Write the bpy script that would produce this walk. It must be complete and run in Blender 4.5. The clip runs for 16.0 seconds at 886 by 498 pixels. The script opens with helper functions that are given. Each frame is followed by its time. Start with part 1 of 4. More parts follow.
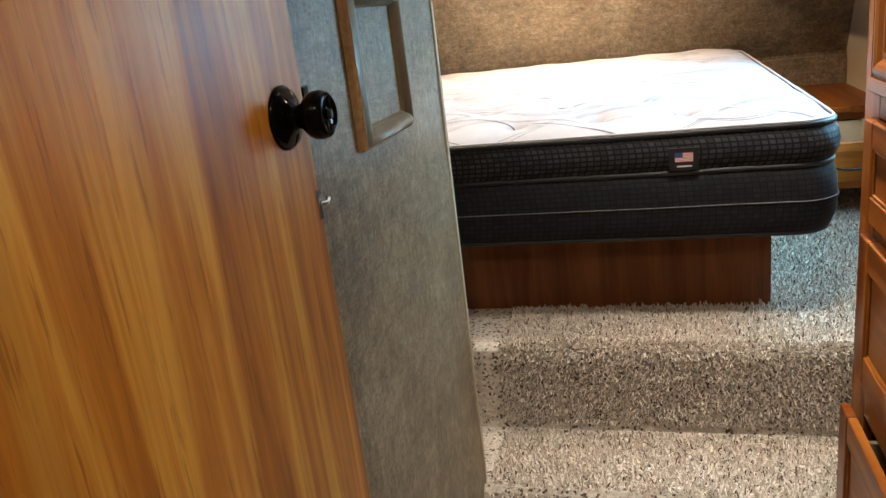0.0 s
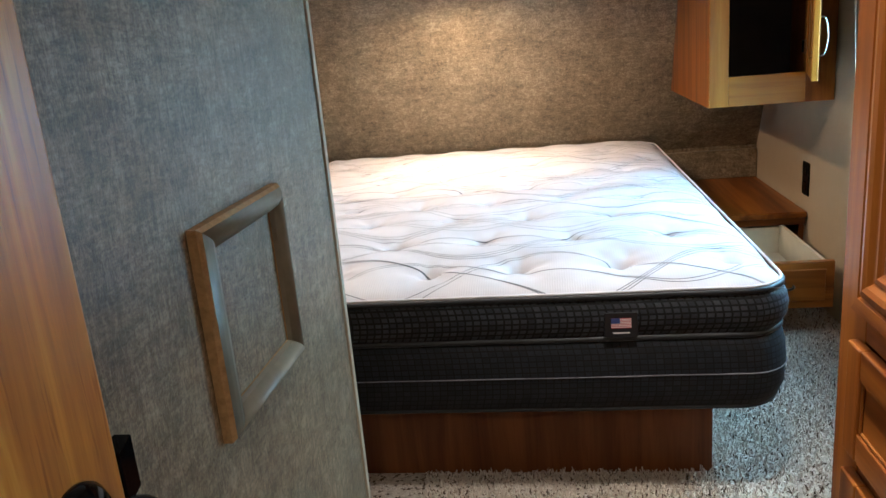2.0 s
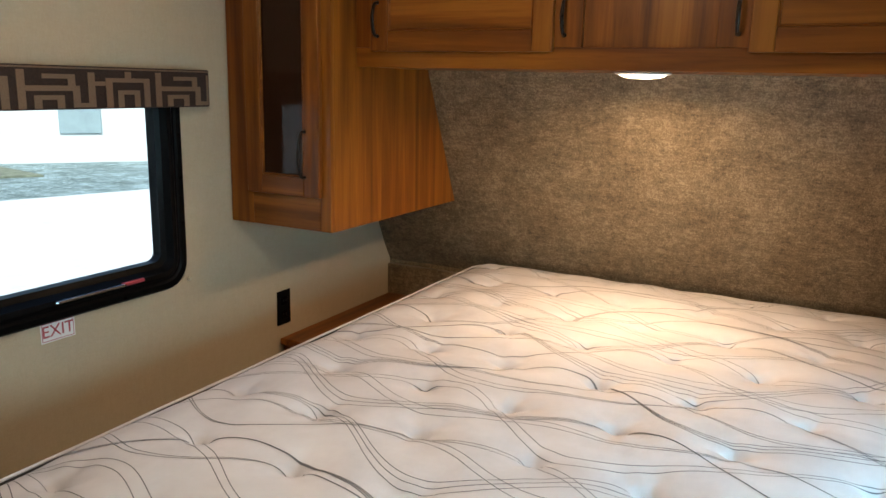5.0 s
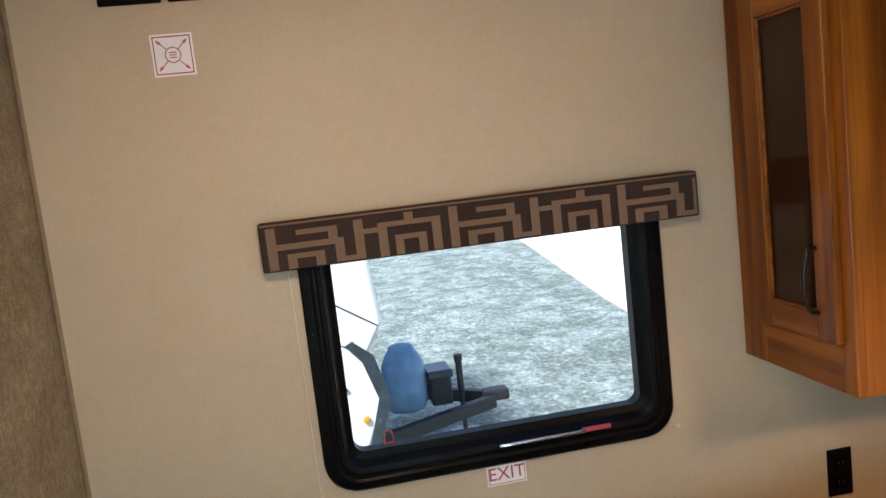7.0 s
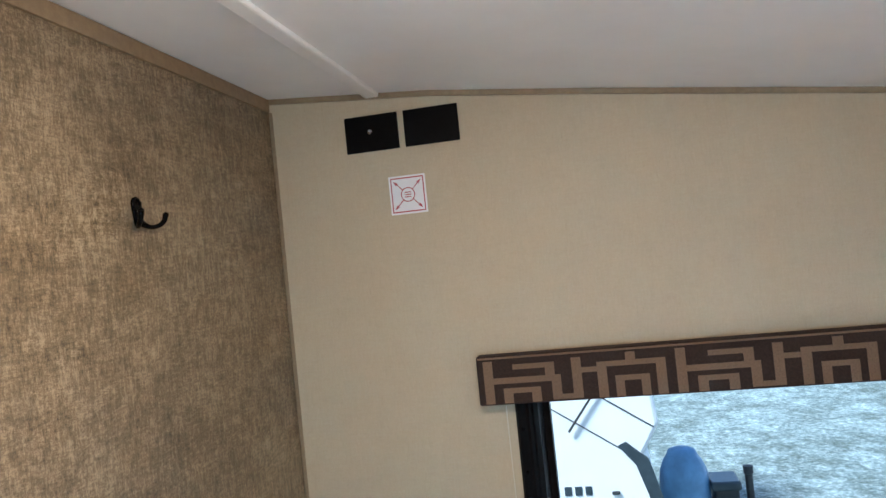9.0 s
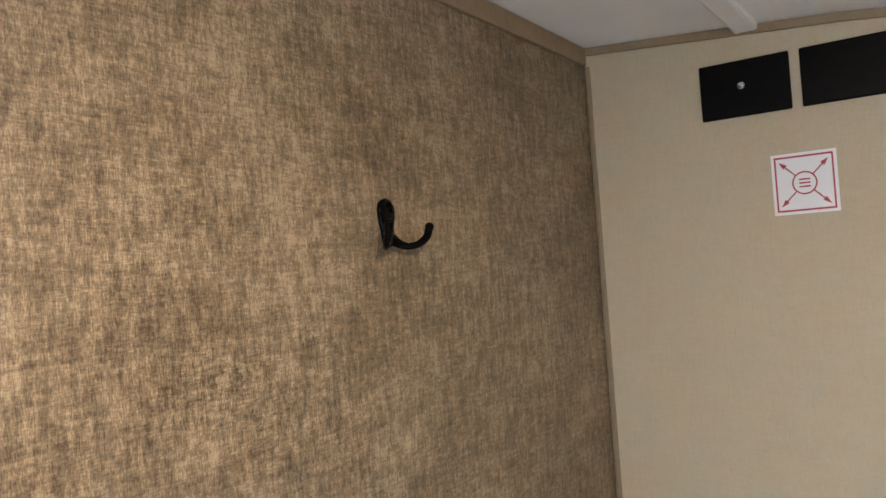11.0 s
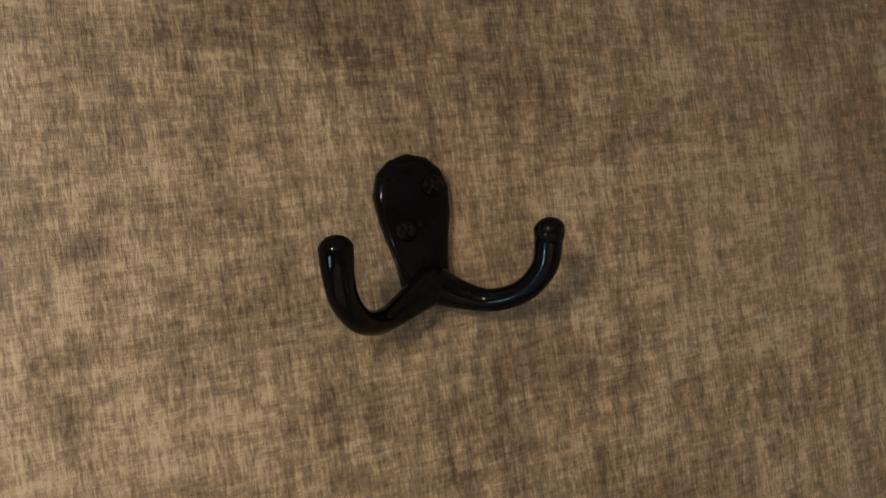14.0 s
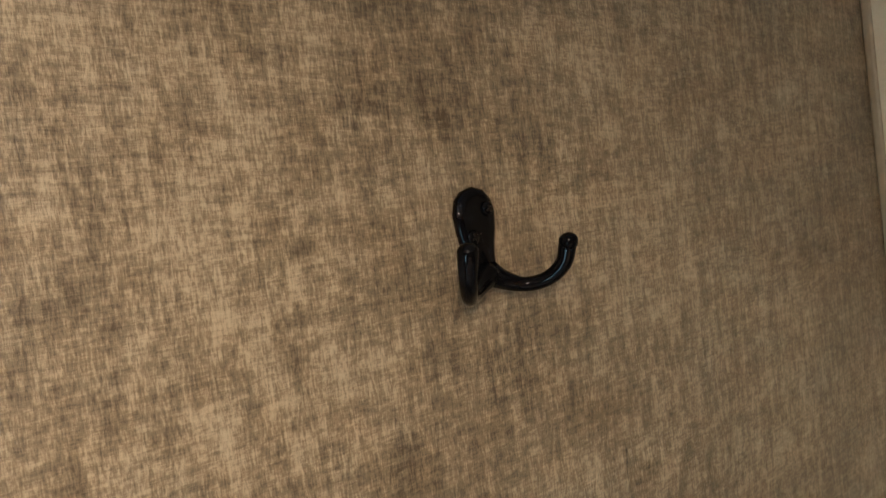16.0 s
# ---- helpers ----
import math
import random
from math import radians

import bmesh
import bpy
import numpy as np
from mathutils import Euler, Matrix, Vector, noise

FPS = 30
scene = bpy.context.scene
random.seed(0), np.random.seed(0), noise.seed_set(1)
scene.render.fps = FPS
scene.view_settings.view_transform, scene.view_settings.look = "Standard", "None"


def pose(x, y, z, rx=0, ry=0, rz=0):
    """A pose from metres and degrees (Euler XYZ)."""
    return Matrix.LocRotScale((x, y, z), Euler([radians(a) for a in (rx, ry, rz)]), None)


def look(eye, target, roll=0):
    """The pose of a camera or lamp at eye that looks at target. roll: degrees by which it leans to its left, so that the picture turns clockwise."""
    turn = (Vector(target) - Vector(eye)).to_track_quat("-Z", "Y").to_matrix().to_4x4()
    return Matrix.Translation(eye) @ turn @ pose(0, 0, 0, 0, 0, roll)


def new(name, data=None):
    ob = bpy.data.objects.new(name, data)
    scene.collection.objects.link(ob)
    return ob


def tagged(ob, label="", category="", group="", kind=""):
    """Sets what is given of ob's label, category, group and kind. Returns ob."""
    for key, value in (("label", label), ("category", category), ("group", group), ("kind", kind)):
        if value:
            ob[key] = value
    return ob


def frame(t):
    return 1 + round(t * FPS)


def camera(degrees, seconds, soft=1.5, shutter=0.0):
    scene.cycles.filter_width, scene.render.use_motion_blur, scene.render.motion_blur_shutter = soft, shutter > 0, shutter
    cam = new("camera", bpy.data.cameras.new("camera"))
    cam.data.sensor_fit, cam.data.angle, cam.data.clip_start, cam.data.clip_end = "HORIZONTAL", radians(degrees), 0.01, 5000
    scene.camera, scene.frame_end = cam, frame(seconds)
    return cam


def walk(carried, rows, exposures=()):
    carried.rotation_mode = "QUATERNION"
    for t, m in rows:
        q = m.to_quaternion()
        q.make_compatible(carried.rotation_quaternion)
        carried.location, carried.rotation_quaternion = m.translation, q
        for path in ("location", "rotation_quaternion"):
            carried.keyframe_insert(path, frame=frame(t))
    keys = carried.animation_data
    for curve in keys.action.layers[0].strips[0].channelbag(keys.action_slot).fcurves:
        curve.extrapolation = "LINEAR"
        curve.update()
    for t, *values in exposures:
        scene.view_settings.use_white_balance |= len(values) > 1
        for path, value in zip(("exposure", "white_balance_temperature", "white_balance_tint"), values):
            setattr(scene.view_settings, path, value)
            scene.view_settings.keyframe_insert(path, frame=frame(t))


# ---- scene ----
cam = camera(60.5, 16.0)
PATH = [
    (0, (0.368, 0.153, 1.199), (-0.172, 1.986, 0.609), -7.0),
    (0.5, (0.344, 0.248, 1.215), (-0.146, 2.104, 0.655), -8.0),
    (1, (0.315, 0.331, 1.313), (-0.131, 2.204, 0.773), -6.9),
    (1.5, (0.296, 0.386, 1.379), (-0.042, 2.279, 0.83), -3.6),
    (2, (0.308, 0.504, 1.406), (0.02, 2.41, 0.873), -5.1),
    (2.5, (0.351, 0.61, 1.494), (0.111, 2.525, 0.971), -5.7),
    (2.6, (0.347, 0.612, 1.498), (0.12, 2.529, 0.978), -5.3),
    (3, (0.366, 0.682, 1.521), (0.169, 2.595, 0.973), -3.7),
    (3.2, (0.386, 0.719, 1.519), (0.186, 2.631, 0.968), -3.6),
    (5.3, (0.47, 1.524, 1.567), (-0.622, 3.151, 1.165), 1.6),
    (5.5, (0.479, 1.595, 1.571), (-0.737, 3.129, 1.16), 1.1),
    (6, (0.483, 1.838, 1.603), (-1.058, 3.052, 1.215), -2.0),
    (6.5, (0.449, 2.024, 1.624), (-1.373, 2.8, 1.341), -5.1),
    (7, (0.417, 2.186, 1.674), (-1.54, 2.523, 1.436), -6.5),
    (7.5, (0.416, 2.293, 1.691), (-1.575, 2.324, 1.508), -8.2),
    (8, (0.408, 2.334, 1.702), (-1.583, 2.158, 1.625), -7.5),
    (8.5, (0.394, 2.359, 1.736), (-1.581, 2.044, 1.732), -6.7),
    (9, (0.384, 2.357, 1.776), (-1.575, 1.956, 1.821), -5.8),
    (9.5, (0.347, 2.342, 1.813), (-1.581, 1.817, 1.885), -4.4),
    (10, (0.273, 2.285, 1.826), (-1.618, 1.637, 1.89), -3.5),
    (10.2, (0.212, 2.255, 1.83), (-1.649, 1.527, 1.901), -3.2),
    (12.3, (-0.479, 1.948, 1.913), (-1.621, 0.305, 1.935), -8.4),
    (12.5, (-0.508, 1.932, 1.915), (-1.573, 0.240, 1.953), -8.6),
    (13, (-0.547, 1.904, 1.908), (-1.499, 0.145, 1.966), -9.0),
    (13.5, (-0.569, 1.890, 1.901), (-1.478, 0.108, 1.935), -9.1),
    (14, (-0.578, 1.878, 1.900), (-1.471, 0.088, 1.908), -8.7),
    (14.5, (-0.576, 1.873, 1.902), (-1.461, 0.079, 1.915), -8.4),
    (15, (-0.555, 1.879, 1.905), (-1.477, 0.105, 1.909), -8.0),
    (15.5, (-0.505, 1.901, 1.914), (-1.572, 0.209, 1.876), -7.6),
    (16, (-0.426, 1.918, 1.922), (-1.759, 0.430, 1.826), -7.3),
]
EXPOSURES = [(0.0, 1.5, 5700, 8), (0.5, 1.38, 5550, 7), (1.0, 1.35, 5400, 7), (1.5, 1.22, 5300, 8), (2.0, 1.12, 5350, 9), (2.5, 0.93, 5950, 11), (3.0, 0.9, 6500, 12),
             (5.5, 0.4, 6200, 10), (6.0, 0.48, 6600, 11), (6.5, 0.8, 7100, 18), (7.0, 0.82, 6700, 21), (7.5, 0.82, 6200, 17), (8.0, 0.78, 5750, 13), (9.0, 0.8, 5650, 13), (9.5, 0.88, 5700, 14), (10.0, 1.0, 5750, 15), (12.3, 0.66, 5900, 12), (16.0, 0.85, 6000, 12)]
walk(cam, [(t, look(eye, target, roll)) for t, eye, target, roll in PATH], EXPOSURES)

# ---------------------------------------------------------------- light
world = bpy.data.worlds.new("sky")
scene.world = world
world.use_nodes = True
wn = world.node_tree.nodes
sky = wn.new("ShaderNodeTexSky")
sky.sky_type, sky.sun_disc = "NISHITA", False
sky.sun_elevation, sky.sun_rotation = radians(50), radians(200)
wn["Background"].inputs["Strength"].default_value = 0.15
world.node_tree.links.new(sky.outputs[0], wn["Background"].inputs[0])

SUN = 5.0
sun = new("sun", bpy.data.lights.new("sun", "SUN"))
sun.data.energy, sun.data.angle, sun.data.color = SUN, radians(12), (1.0, 0.96, 0.9)
sun.matrix_world = look((0, 0, 0), (-0.38, 0.50, -0.78))


def area_lamp(name, eye, target, w, h, power, color, shape="RECTANGLE", spread=180):
    ob = new(name, bpy.data.lights.new(name, "AREA"))
    ob.data.shape, ob.data.size, ob.data.size_y = shape, w, h
    ob.data.energy, ob.data.color = power, color
    ob.data.spread = radians(spread)
    ob.matrix_world = look(eye, target)
    return ob


WARM = (1.0, 0.66, 0.36)
DAY = (0.50, 0.84, 0.98)
area_lamp("sky_light_window_right", (1.285, 2.52, 1.26), (0.20, 2.53, 0.84), 0.66, 0.42, 8.0, DAY, "RECTANGLE", 140)
area_lamp("reading_light", (-0.045, 3.475, 1.574), (-0.045, 3.485, 0.0), 0.11, 0.11, 5.6, WARM, "DISK", 164)
room_light = new("room_light", bpy.data.lights.new("room_light", "POINT"))
room_light.data.energy, room_light.data.color, room_light.data.shadow_soft_size = 3.6, (1.0, 0.78, 0.54), 0.03
room_light.location = (-0.19, 2.20, 2.065)
area_lamp("room_light_beam", (-0.19, 2.20, 2.096), (-0.19, 2.20, 0.0), 0.06, 0.06, 3.4, (1.0, 0.78, 0.54), "DISK")
# Added fill from above to brighten the carpeted step; no known source.
area_lamp("step_light", (0.54, 1.52, 2.155), (0.60, 1.54, 0.0), 0.14, 0.14, 2.0, (1.0, 0.82, 0.62), "DISK", 64)
area_lamp("hall_light", (0.36, -0.35, 2.155), (0.30, 0.0, 0.0), 0.14, 0.14, 4.0, (1.0, 0.80, 0.54), "DISK", 116)

# ---------------------------------------------------------------- materials


def material(name, rough=0.5, metal=0.0, color=(0.5, 0.5, 0.5), spec=0.5):
    m = bpy.data.materials.new(name)
    m.use_nodes = True
    b = m.node_tree.nodes["Principled BSDF"]
    b.inputs["Roughness"].default_value, b.inputs["Metallic"].default_value = rough, metal
    b.inputs["Base Color"].default_value = (*color, 1)
    b.inputs["Specular IOR Level"].default_value = spec
    return m, m.node_tree.nodes, m.node_tree.links, b


def coords(n, l, scale=(1, 1, 1), kind="Object", rot=(0, 0, 0)):
    tc, mp = n.new("ShaderNodeTexCoord"), n.new("ShaderNodeMapping")
    mp.inputs["Scale"].default_value, mp.inputs["Rotation"].default_value = scale, rot
    l.new(tc.outputs[kind], mp.inputs["Vector"])
    return mp.outputs[0]


def noise_tex(n, l, vec, scale, detail=4, rough=0.6, distort=0.0):
    t = n.new("ShaderNodeTexNoise")
    t.inputs["Scale"].default_value, t.inputs["Detail"].default_value = scale, detail
    t.inputs["Roughness"].default_value, t.inputs["Distortion"].default_value = rough, distort
    l.new(vec, t.inputs["Vector"])
    return t.outputs["Fac"]


def ramp(n, l, fac, stops):
    r = n.new("ShaderNodeValToRGB")
    e = r.color_ramp.elements
    while len(e) < len(stops):
        e.new(0.5)
    for el, (p, c) in zip(e, stops):
        el.position = p
        el.color = (*c, 1) if len(c) == 3 else c
    l.new(fac, r.inputs[0])
    return r.outputs[0]


def mix(n, l, a, b, fac, mode="MIX"):
    m = n.new("ShaderNodeMix")
    m.data_type, m.blend_type = "RGBA", mode
    for sock, v in ((m.inputs[6], a), (m.inputs[7], b), (m.inputs[0], fac)):
        if isinstance(v, (int, float)):
            sock.default_value = v
        elif isinstance(v, tuple):
            sock.default_value = (*v, 1)
        else:
            l.new(v, sock)
    return m.outputs[2]


def bump(n, l, b, height, strength=0.3, dist=0.002):
    k = n.new("ShaderNodeBump")
    k.inputs["Strength"].default_value, k.inputs["Distance"].default_value = strength, dist
    l.new(height, k.inputs["Height"])
    l.new(k.outputs[0], b.inputs["Normal"])


def plain(name, color, rough=0.5, metal=0.0, var=0.12, scale=40, bumps=0.0, spec=0.5):
    m, n, l, b = material(name, rough, metal, color, spec)
    v = coords(n, l)
    f = noise_tex(n, l, v, scale, 5)
    lo, hi = tuple(c * (1 - var) for c in color), tuple(min(1, c * (1 + var)) for c in color)
    l.new(ramp(n, l, f, [(0.3, lo), (0.7, hi)]), b.inputs["Base Color"])
    rr = n.new("ShaderNodeMapRange")
    rr.inputs[3].default_value, rr.inputs[4].default_value = max(0, rough - 0.08), min(1, rough + 0.08)
    l.new(noise_tex(n, l, v, scale * 0.35, 3), rr.inputs[0])
    l.new(rr.outputs[0], b.inputs["Roughness"])
    if bumps:
        bump(n, l, b, f, bumps, 0.001)
    return m


def wood(name, axis, dark, mid, light, rough=0.38, streak=1.0, tight=0.0, spec=0.3, grain=9.0, pores=0.5):
    """Sealed timber with its grain along one axis."""
    m, n, l, b = material(name, rough, 0, mid, spec)
    s = [grain, grain, grain]
    s["xyz".index(axis)] = 0.42
    big = [5.0, 5.0, 5.0]
    big["xyz".index(axis)] = 0.45
    oi = n.new("ShaderNodeObjectInfo")
    add = n.new("ShaderNodeVectorMath")
    add.operation = "ADD"
    tc = n.new("ShaderNodeTexCoord")
    l.new(tc.outputs["Object"], add.inputs[0])
    mul = n.new("ShaderNodeMath")
    mul.operation, mul.inputs[1].default_value = "MULTIPLY", 13.0
    l.new(oi.outputs["Random"], mul.inputs[0])
    l.new(mul.outputs[0], add.inputs[1])
    mp1, mp2 = n.new("ShaderNodeMapping"), n.new("ShaderNodeMapping")
    mp1.inputs["Scale"].default_value, mp2.inputs["Scale"].default_value = s, big
    l.new(add.outputs[0], mp1.inputs[0]), l.new(add.outputs[0], mp2.inputs[0])
    g = noise_tex(n, l, mp1.outputs[0], 2.2, 7, 0.62, 0.6)
    g2 = noise_tex(n, l, mp2.outputs[0], 1.6, 3, 0.5, 1.2)
    fine = noise_tex(n, l, mp1.outputs[0], 14.0, 4, 0.7)
    base = ramp(n, l, g, [(0.28 + tight, dark), (0.47, mid), (0.62 - tight, light), (0.8 - tight, mid)])
    wide = ramp(n, l, g2, [(0.35, (0.70, 0.62, 0.55)), (0.55, (1, 1, 1)), (0.72, (1.2, 1.2, 1.15))])
    c = mix(n, l, base, wide, 0.75 * streak, "MULTIPLY")
    pore = ramp(n, l, fine, [(0.30 + tight, (0.6, 0.5, 0.42)), (0.40 + tight * 0.6, (1, 1, 1))])
    c = mix(n, l, c, pore, pores, "MULTIPLY")
    l.new(c, b.inputs["Base Color"])
    bump(n, l, b, fine, 0.08, 0.0006)
    return m


def wallpaper(name, dark, mid, light, contrast=1.0, rough=0.5):
    """Vinyl wall covering with a cross-brushed linen print: fine upright and level strokes over soft plaid patches."""
    m, n, l, b = material(name, rough, 0, mid, 0.45)

    def strokes(scale, long, share, detail=4, rough_=0.72):
        pair = [noise_tex(n, l, coords(n, l, v), scale * f, detail, rough_) for v, f in (((1, 1, long), 1.0), ((long, long, 1), 0.8))]
        up, level = (ramp(n, l, p, [(0.37, (0, 0, 0)), (0.63, (1, 1, 1))]) for p in pair)
        return mix(n, l, up, level, share)
    stroke = strokes(1000, 0.20, 0.36)
    cloth = strokes(260, 0.22, 0.42, 6)
    plaid = strokes(62, 0.30, 0.48, 5, 0.66)
    cloud = ramp(n, l, noise_tex(n, l, coords(n, l), 7, 4, 0.6, 0.4), [(0.35, (0, 0, 0)), (0.65, (1, 1, 1))])
    w2 = mix(n, l, stroke, cloth, 0.50)
    w3 = mix(n, l, mix(n, l, w2, plaid, 0.22), cloud, 0.10)
    k = 0.23 * contrast
    c = ramp(n, l, w3, [(0.5 - k, dark), (0.5, mid), (0.5 + k, light)])
    crack = mix(n, l, noise_tex(n, l, coords(n, l, (1, 1, 0.10)), 230, 4, 0.6, 1.2), noise_tex(n, l, coords(n, l, (0.07, 0.07, 1)), 150, 4, 0.6, 1.2), 0.5, "DARKEN")
    c = mix(n, l, c, ramp(n, l, crack, [(0.27, (0.40, 0.36, 0.33)), (0.345, (1, 1, 1))]), min(0.9, 0.9 / contrast ** 4), "MULTIPLY")
    l.new(c, b.inputs["Base Color"])
    bump(n, l, b, w2, 0.40, 0.0009)
    return m


ACCENT = wallpaper("accent_wallpaper", (0.070, 0.050, 0.029), (0.198, 0.148, 0.090), (0.42, 0.335, 0.222), 1.0, 0.38)
BEIGE = wallpaper("beige_wallpaper", (0.455, 0.362, 0.243), (0.50, 0.405, 0.278), (0.54, 0.445, 0.313), 1.5)
TRIM = plain("wall_trim", (0.25, 0.18, 0.105), 0.5, 0, 0.15, 60)
CORNER = plain("corner_bead", (0.42, 0.36, 0.26), 0.45, 0, 0.1, 80)
CEIL = plain("white_ceiling", (0.87, 0.87, 0.87), 0.6, 0, 0.03, 6, 0.05)
CEILTRIM = plain("white_batten", (0.86, 0.86, 0.86), 0.4, 0, 0.02, 30)
CHERRY = ((0.085, 0.022, 0.003), (0.205, 0.060, 0.006), (0.30, 0.104, 0.011))
WOOD_Z = wood("cabinet_wood_upright", "z", *CHERRY)
WOOD_X = wood("cabinet_wood_across", "x", *CHERRY)
WOOD_Y = wood("cabinet_wood_lengthwise", "y", *CHERRY)
PALE_Z = wood("pale_cabinet_wood_upright", "z", (0.23, 0.078, 0.006), (0.38, 0.148, 0.012), (0.46, 0.200, 0.022), 0.42, 1.0, 0.0, 0.35)
VENEER = wood("door_veneer", "z", (0.34, 0.105, 0.009), (0.62, 0.245, 0.022), (0.80, 0.42, 0.062), 0.38, 1.0, 0.045, 0.40, 9.0, 0.85)
BASEWOOD = wood("bed_base_wood", "z", (0.085, 0.024, 0.008), (0.155, 0.050, 0.015), (0.21, 0.074, 0.022), 0.35, 0.7)
MDF = plain("raw_fibreboard", (0.36, 0.215, 0.09), 0.8, 0, 0.25, 120)
BLACK = plain("black_gloss", (0.0025, 0.0025, 0.003), 0.08, 0, 0.3, 30, 0, 0.09)
BLACKMATT = plain("black_plastic", (0.003, 0.003, 0.0035), 0.36, 0, 0.3, 60, 0, 0.08)
BRONZE = plain("dark_bronze", (0.03, 0.024, 0.02), 0.3, 0.8, 0.3, 80)
CHROME = plain("bright_metal", (0.5, 0.5, 0.5), 0.22, 1.0, 0.08, 40)
INNER = plain("drawer_lining", (0.66, 0.60, 0.47), 0.55, 0, 0.06, 20)
# Near-black colour that stands in for the shade inside recesses.
SHADEIN = plain("shade_dark_interior", (0.012, 0.008, 0.006), 0.8, 0, 0.2, 20)
PAPER = plain("sticker_paper", (0.82, 0.80, 0.82), 0.5, 0, 0.03, 30)
REDINK = plain("red_ink", (0.42, 0.05, 0.07), 0.5, 0, 0.1, 60)
FRAMEFACE = plain("moulding_face", (0.175, 0.150, 0.100), 0.42, 0, 0.12, 50)
LINO = wood("hall_plank_floor", "x", (0.16, 0.11, 0.08), (0.28, 0.20, 0.15), (0.36, 0.28, 0.22), 0.4)
SILVER = plain("grey_metal", (0.45, 0.46, 0.48), 0.3, 0.9, 0.1, 50)
BEIGEPLASTIC = plain("cream_plastic", (0.62, 0.56, 0.44), 0.4, 0, 0.05, 50)

MIRROR, mn_, ml_, mb_ = material("mirror_glass", 0.015, 1.0, (0.9, 0.91, 0.9))
GLASS, gn_, gl_, gb_ = material("window_glass", 0.0, 0, (0.82, 0.95, 0.97))
gb_.inputs["Transmission Weight"].default_value, gb_.inputs["IOR"].default_value = 1.0, 1.02
DARKGLASS, dn_, dl_, db_ = material("smoked_glass", 0.08, 0, (0.03, 0.012, 0.006), 0.22)

LAMPGLOW, ln_, ll_, lb_ = material("lamp_lens", 0.4, 0, (0.9, 0.85, 0.75))
lb_.inputs["Emission Color"].default_value, lb_.inputs["Emission Strength"].default_value = (1.0, 0.80, 0.55, 1), 5.0


def carpet_material():
    m, n, l, b = material("speckled_carpet", 0.95, 0, (0.4, 0.35, 0.28), 0.1)
    v = coords(n, l)
    vo = n.new("ShaderNodeTexVoronoi")
    vo.inputs["Scale"].default_value = 170
    l.new(v, vo.inputs["Vector"])
    f1 = noise_tex(n, l, v, 120, 6, 0.75)
    f2 = noise_tex(n, l, v, 9, 3)
    sep = n.new("ShaderNodeSeparateColor")
    l.new(vo.outputs["Color"], sep.inputs[0])
    c = ramp(n, l, sep.outputs[0], [(0.0, (0.14, 0.105, 0.08)), (0.10, (0.18, 0.14, 0.11)), (0.16, (0.62, 0.56, 0.48)), (0.6, (0.76, 0.70, 0.62)), (1.0, (0.84, 0.79, 0.72))])
    c = mix(n, l, c, ramp(n, l, f1, [(0.3, (0.5, 0.47, 0.44)), (0.55, (1, 1, 1))]), 0.6, "MULTIPLY")
    c = mix(n, l, c, ramp(n, l, f2, [(0.3, (0.82, 0.8, 0.78)), (0.7, (1, 1, 1))]), 0.6, "MULTIPLY")
    l.new(c, b.inputs["Base Color"])
    bump(n, l, b, f1, 0.9, 0.006)
    return m


CARPET = carpet_material()


def tuft_material():
    m, n, l, b = material("carpet_pile", 0.95, 0, (0.4, 0.35, 0.28), 0.1)
    g = n.new("ShaderNodeNewGeometry")
    c = ramp(n, l, g.outputs["Random Per Island"], [(0.0, (0.13, 0.095, 0.07)), (0.08, (0.19, 0.14, 0.105)), (0.13, (0.62, 0.53, 0.44)), (0.7, (0.76, 0.685, 0.60)), (1.0, (0.86, 0.82, 0.75))])
    l.new(c, b.inputs["Base Color"])
    return m


PILE = tuft_material()


def ticking_material():
    """White quilted knit of the mattress top."""
    m, n, l, b = material("white_mattress_knit", 0.85, 0, (0.8, 0.8, 0.8), 0.2)
    v = coords(n, l)
    wv = n.new("ShaderNodeTexWave")
    wv.inputs["Scale"].default_value, wv.inputs["Distortion"].default_value = 60, 2.0
    l.new(v, wv.inputs["Vector"])
    f = noise_tex(n, l, v, 9, 4)
    l.new(ramp(n, l, f, [(0.3, (0.61, 0.588, 0.62)), (0.7, (0.70, 0.678, 0.712))]), b.inputs["Base Color"])
    bump(n, l, b, wv.outputs["Fac"], 0.10, 0.0010)
    return m


TICKING = ticking_material()
STITCH = plain("grey_stitching", (0.15, 0.15, 0.17), 0.8, 0, 0.2, 50)


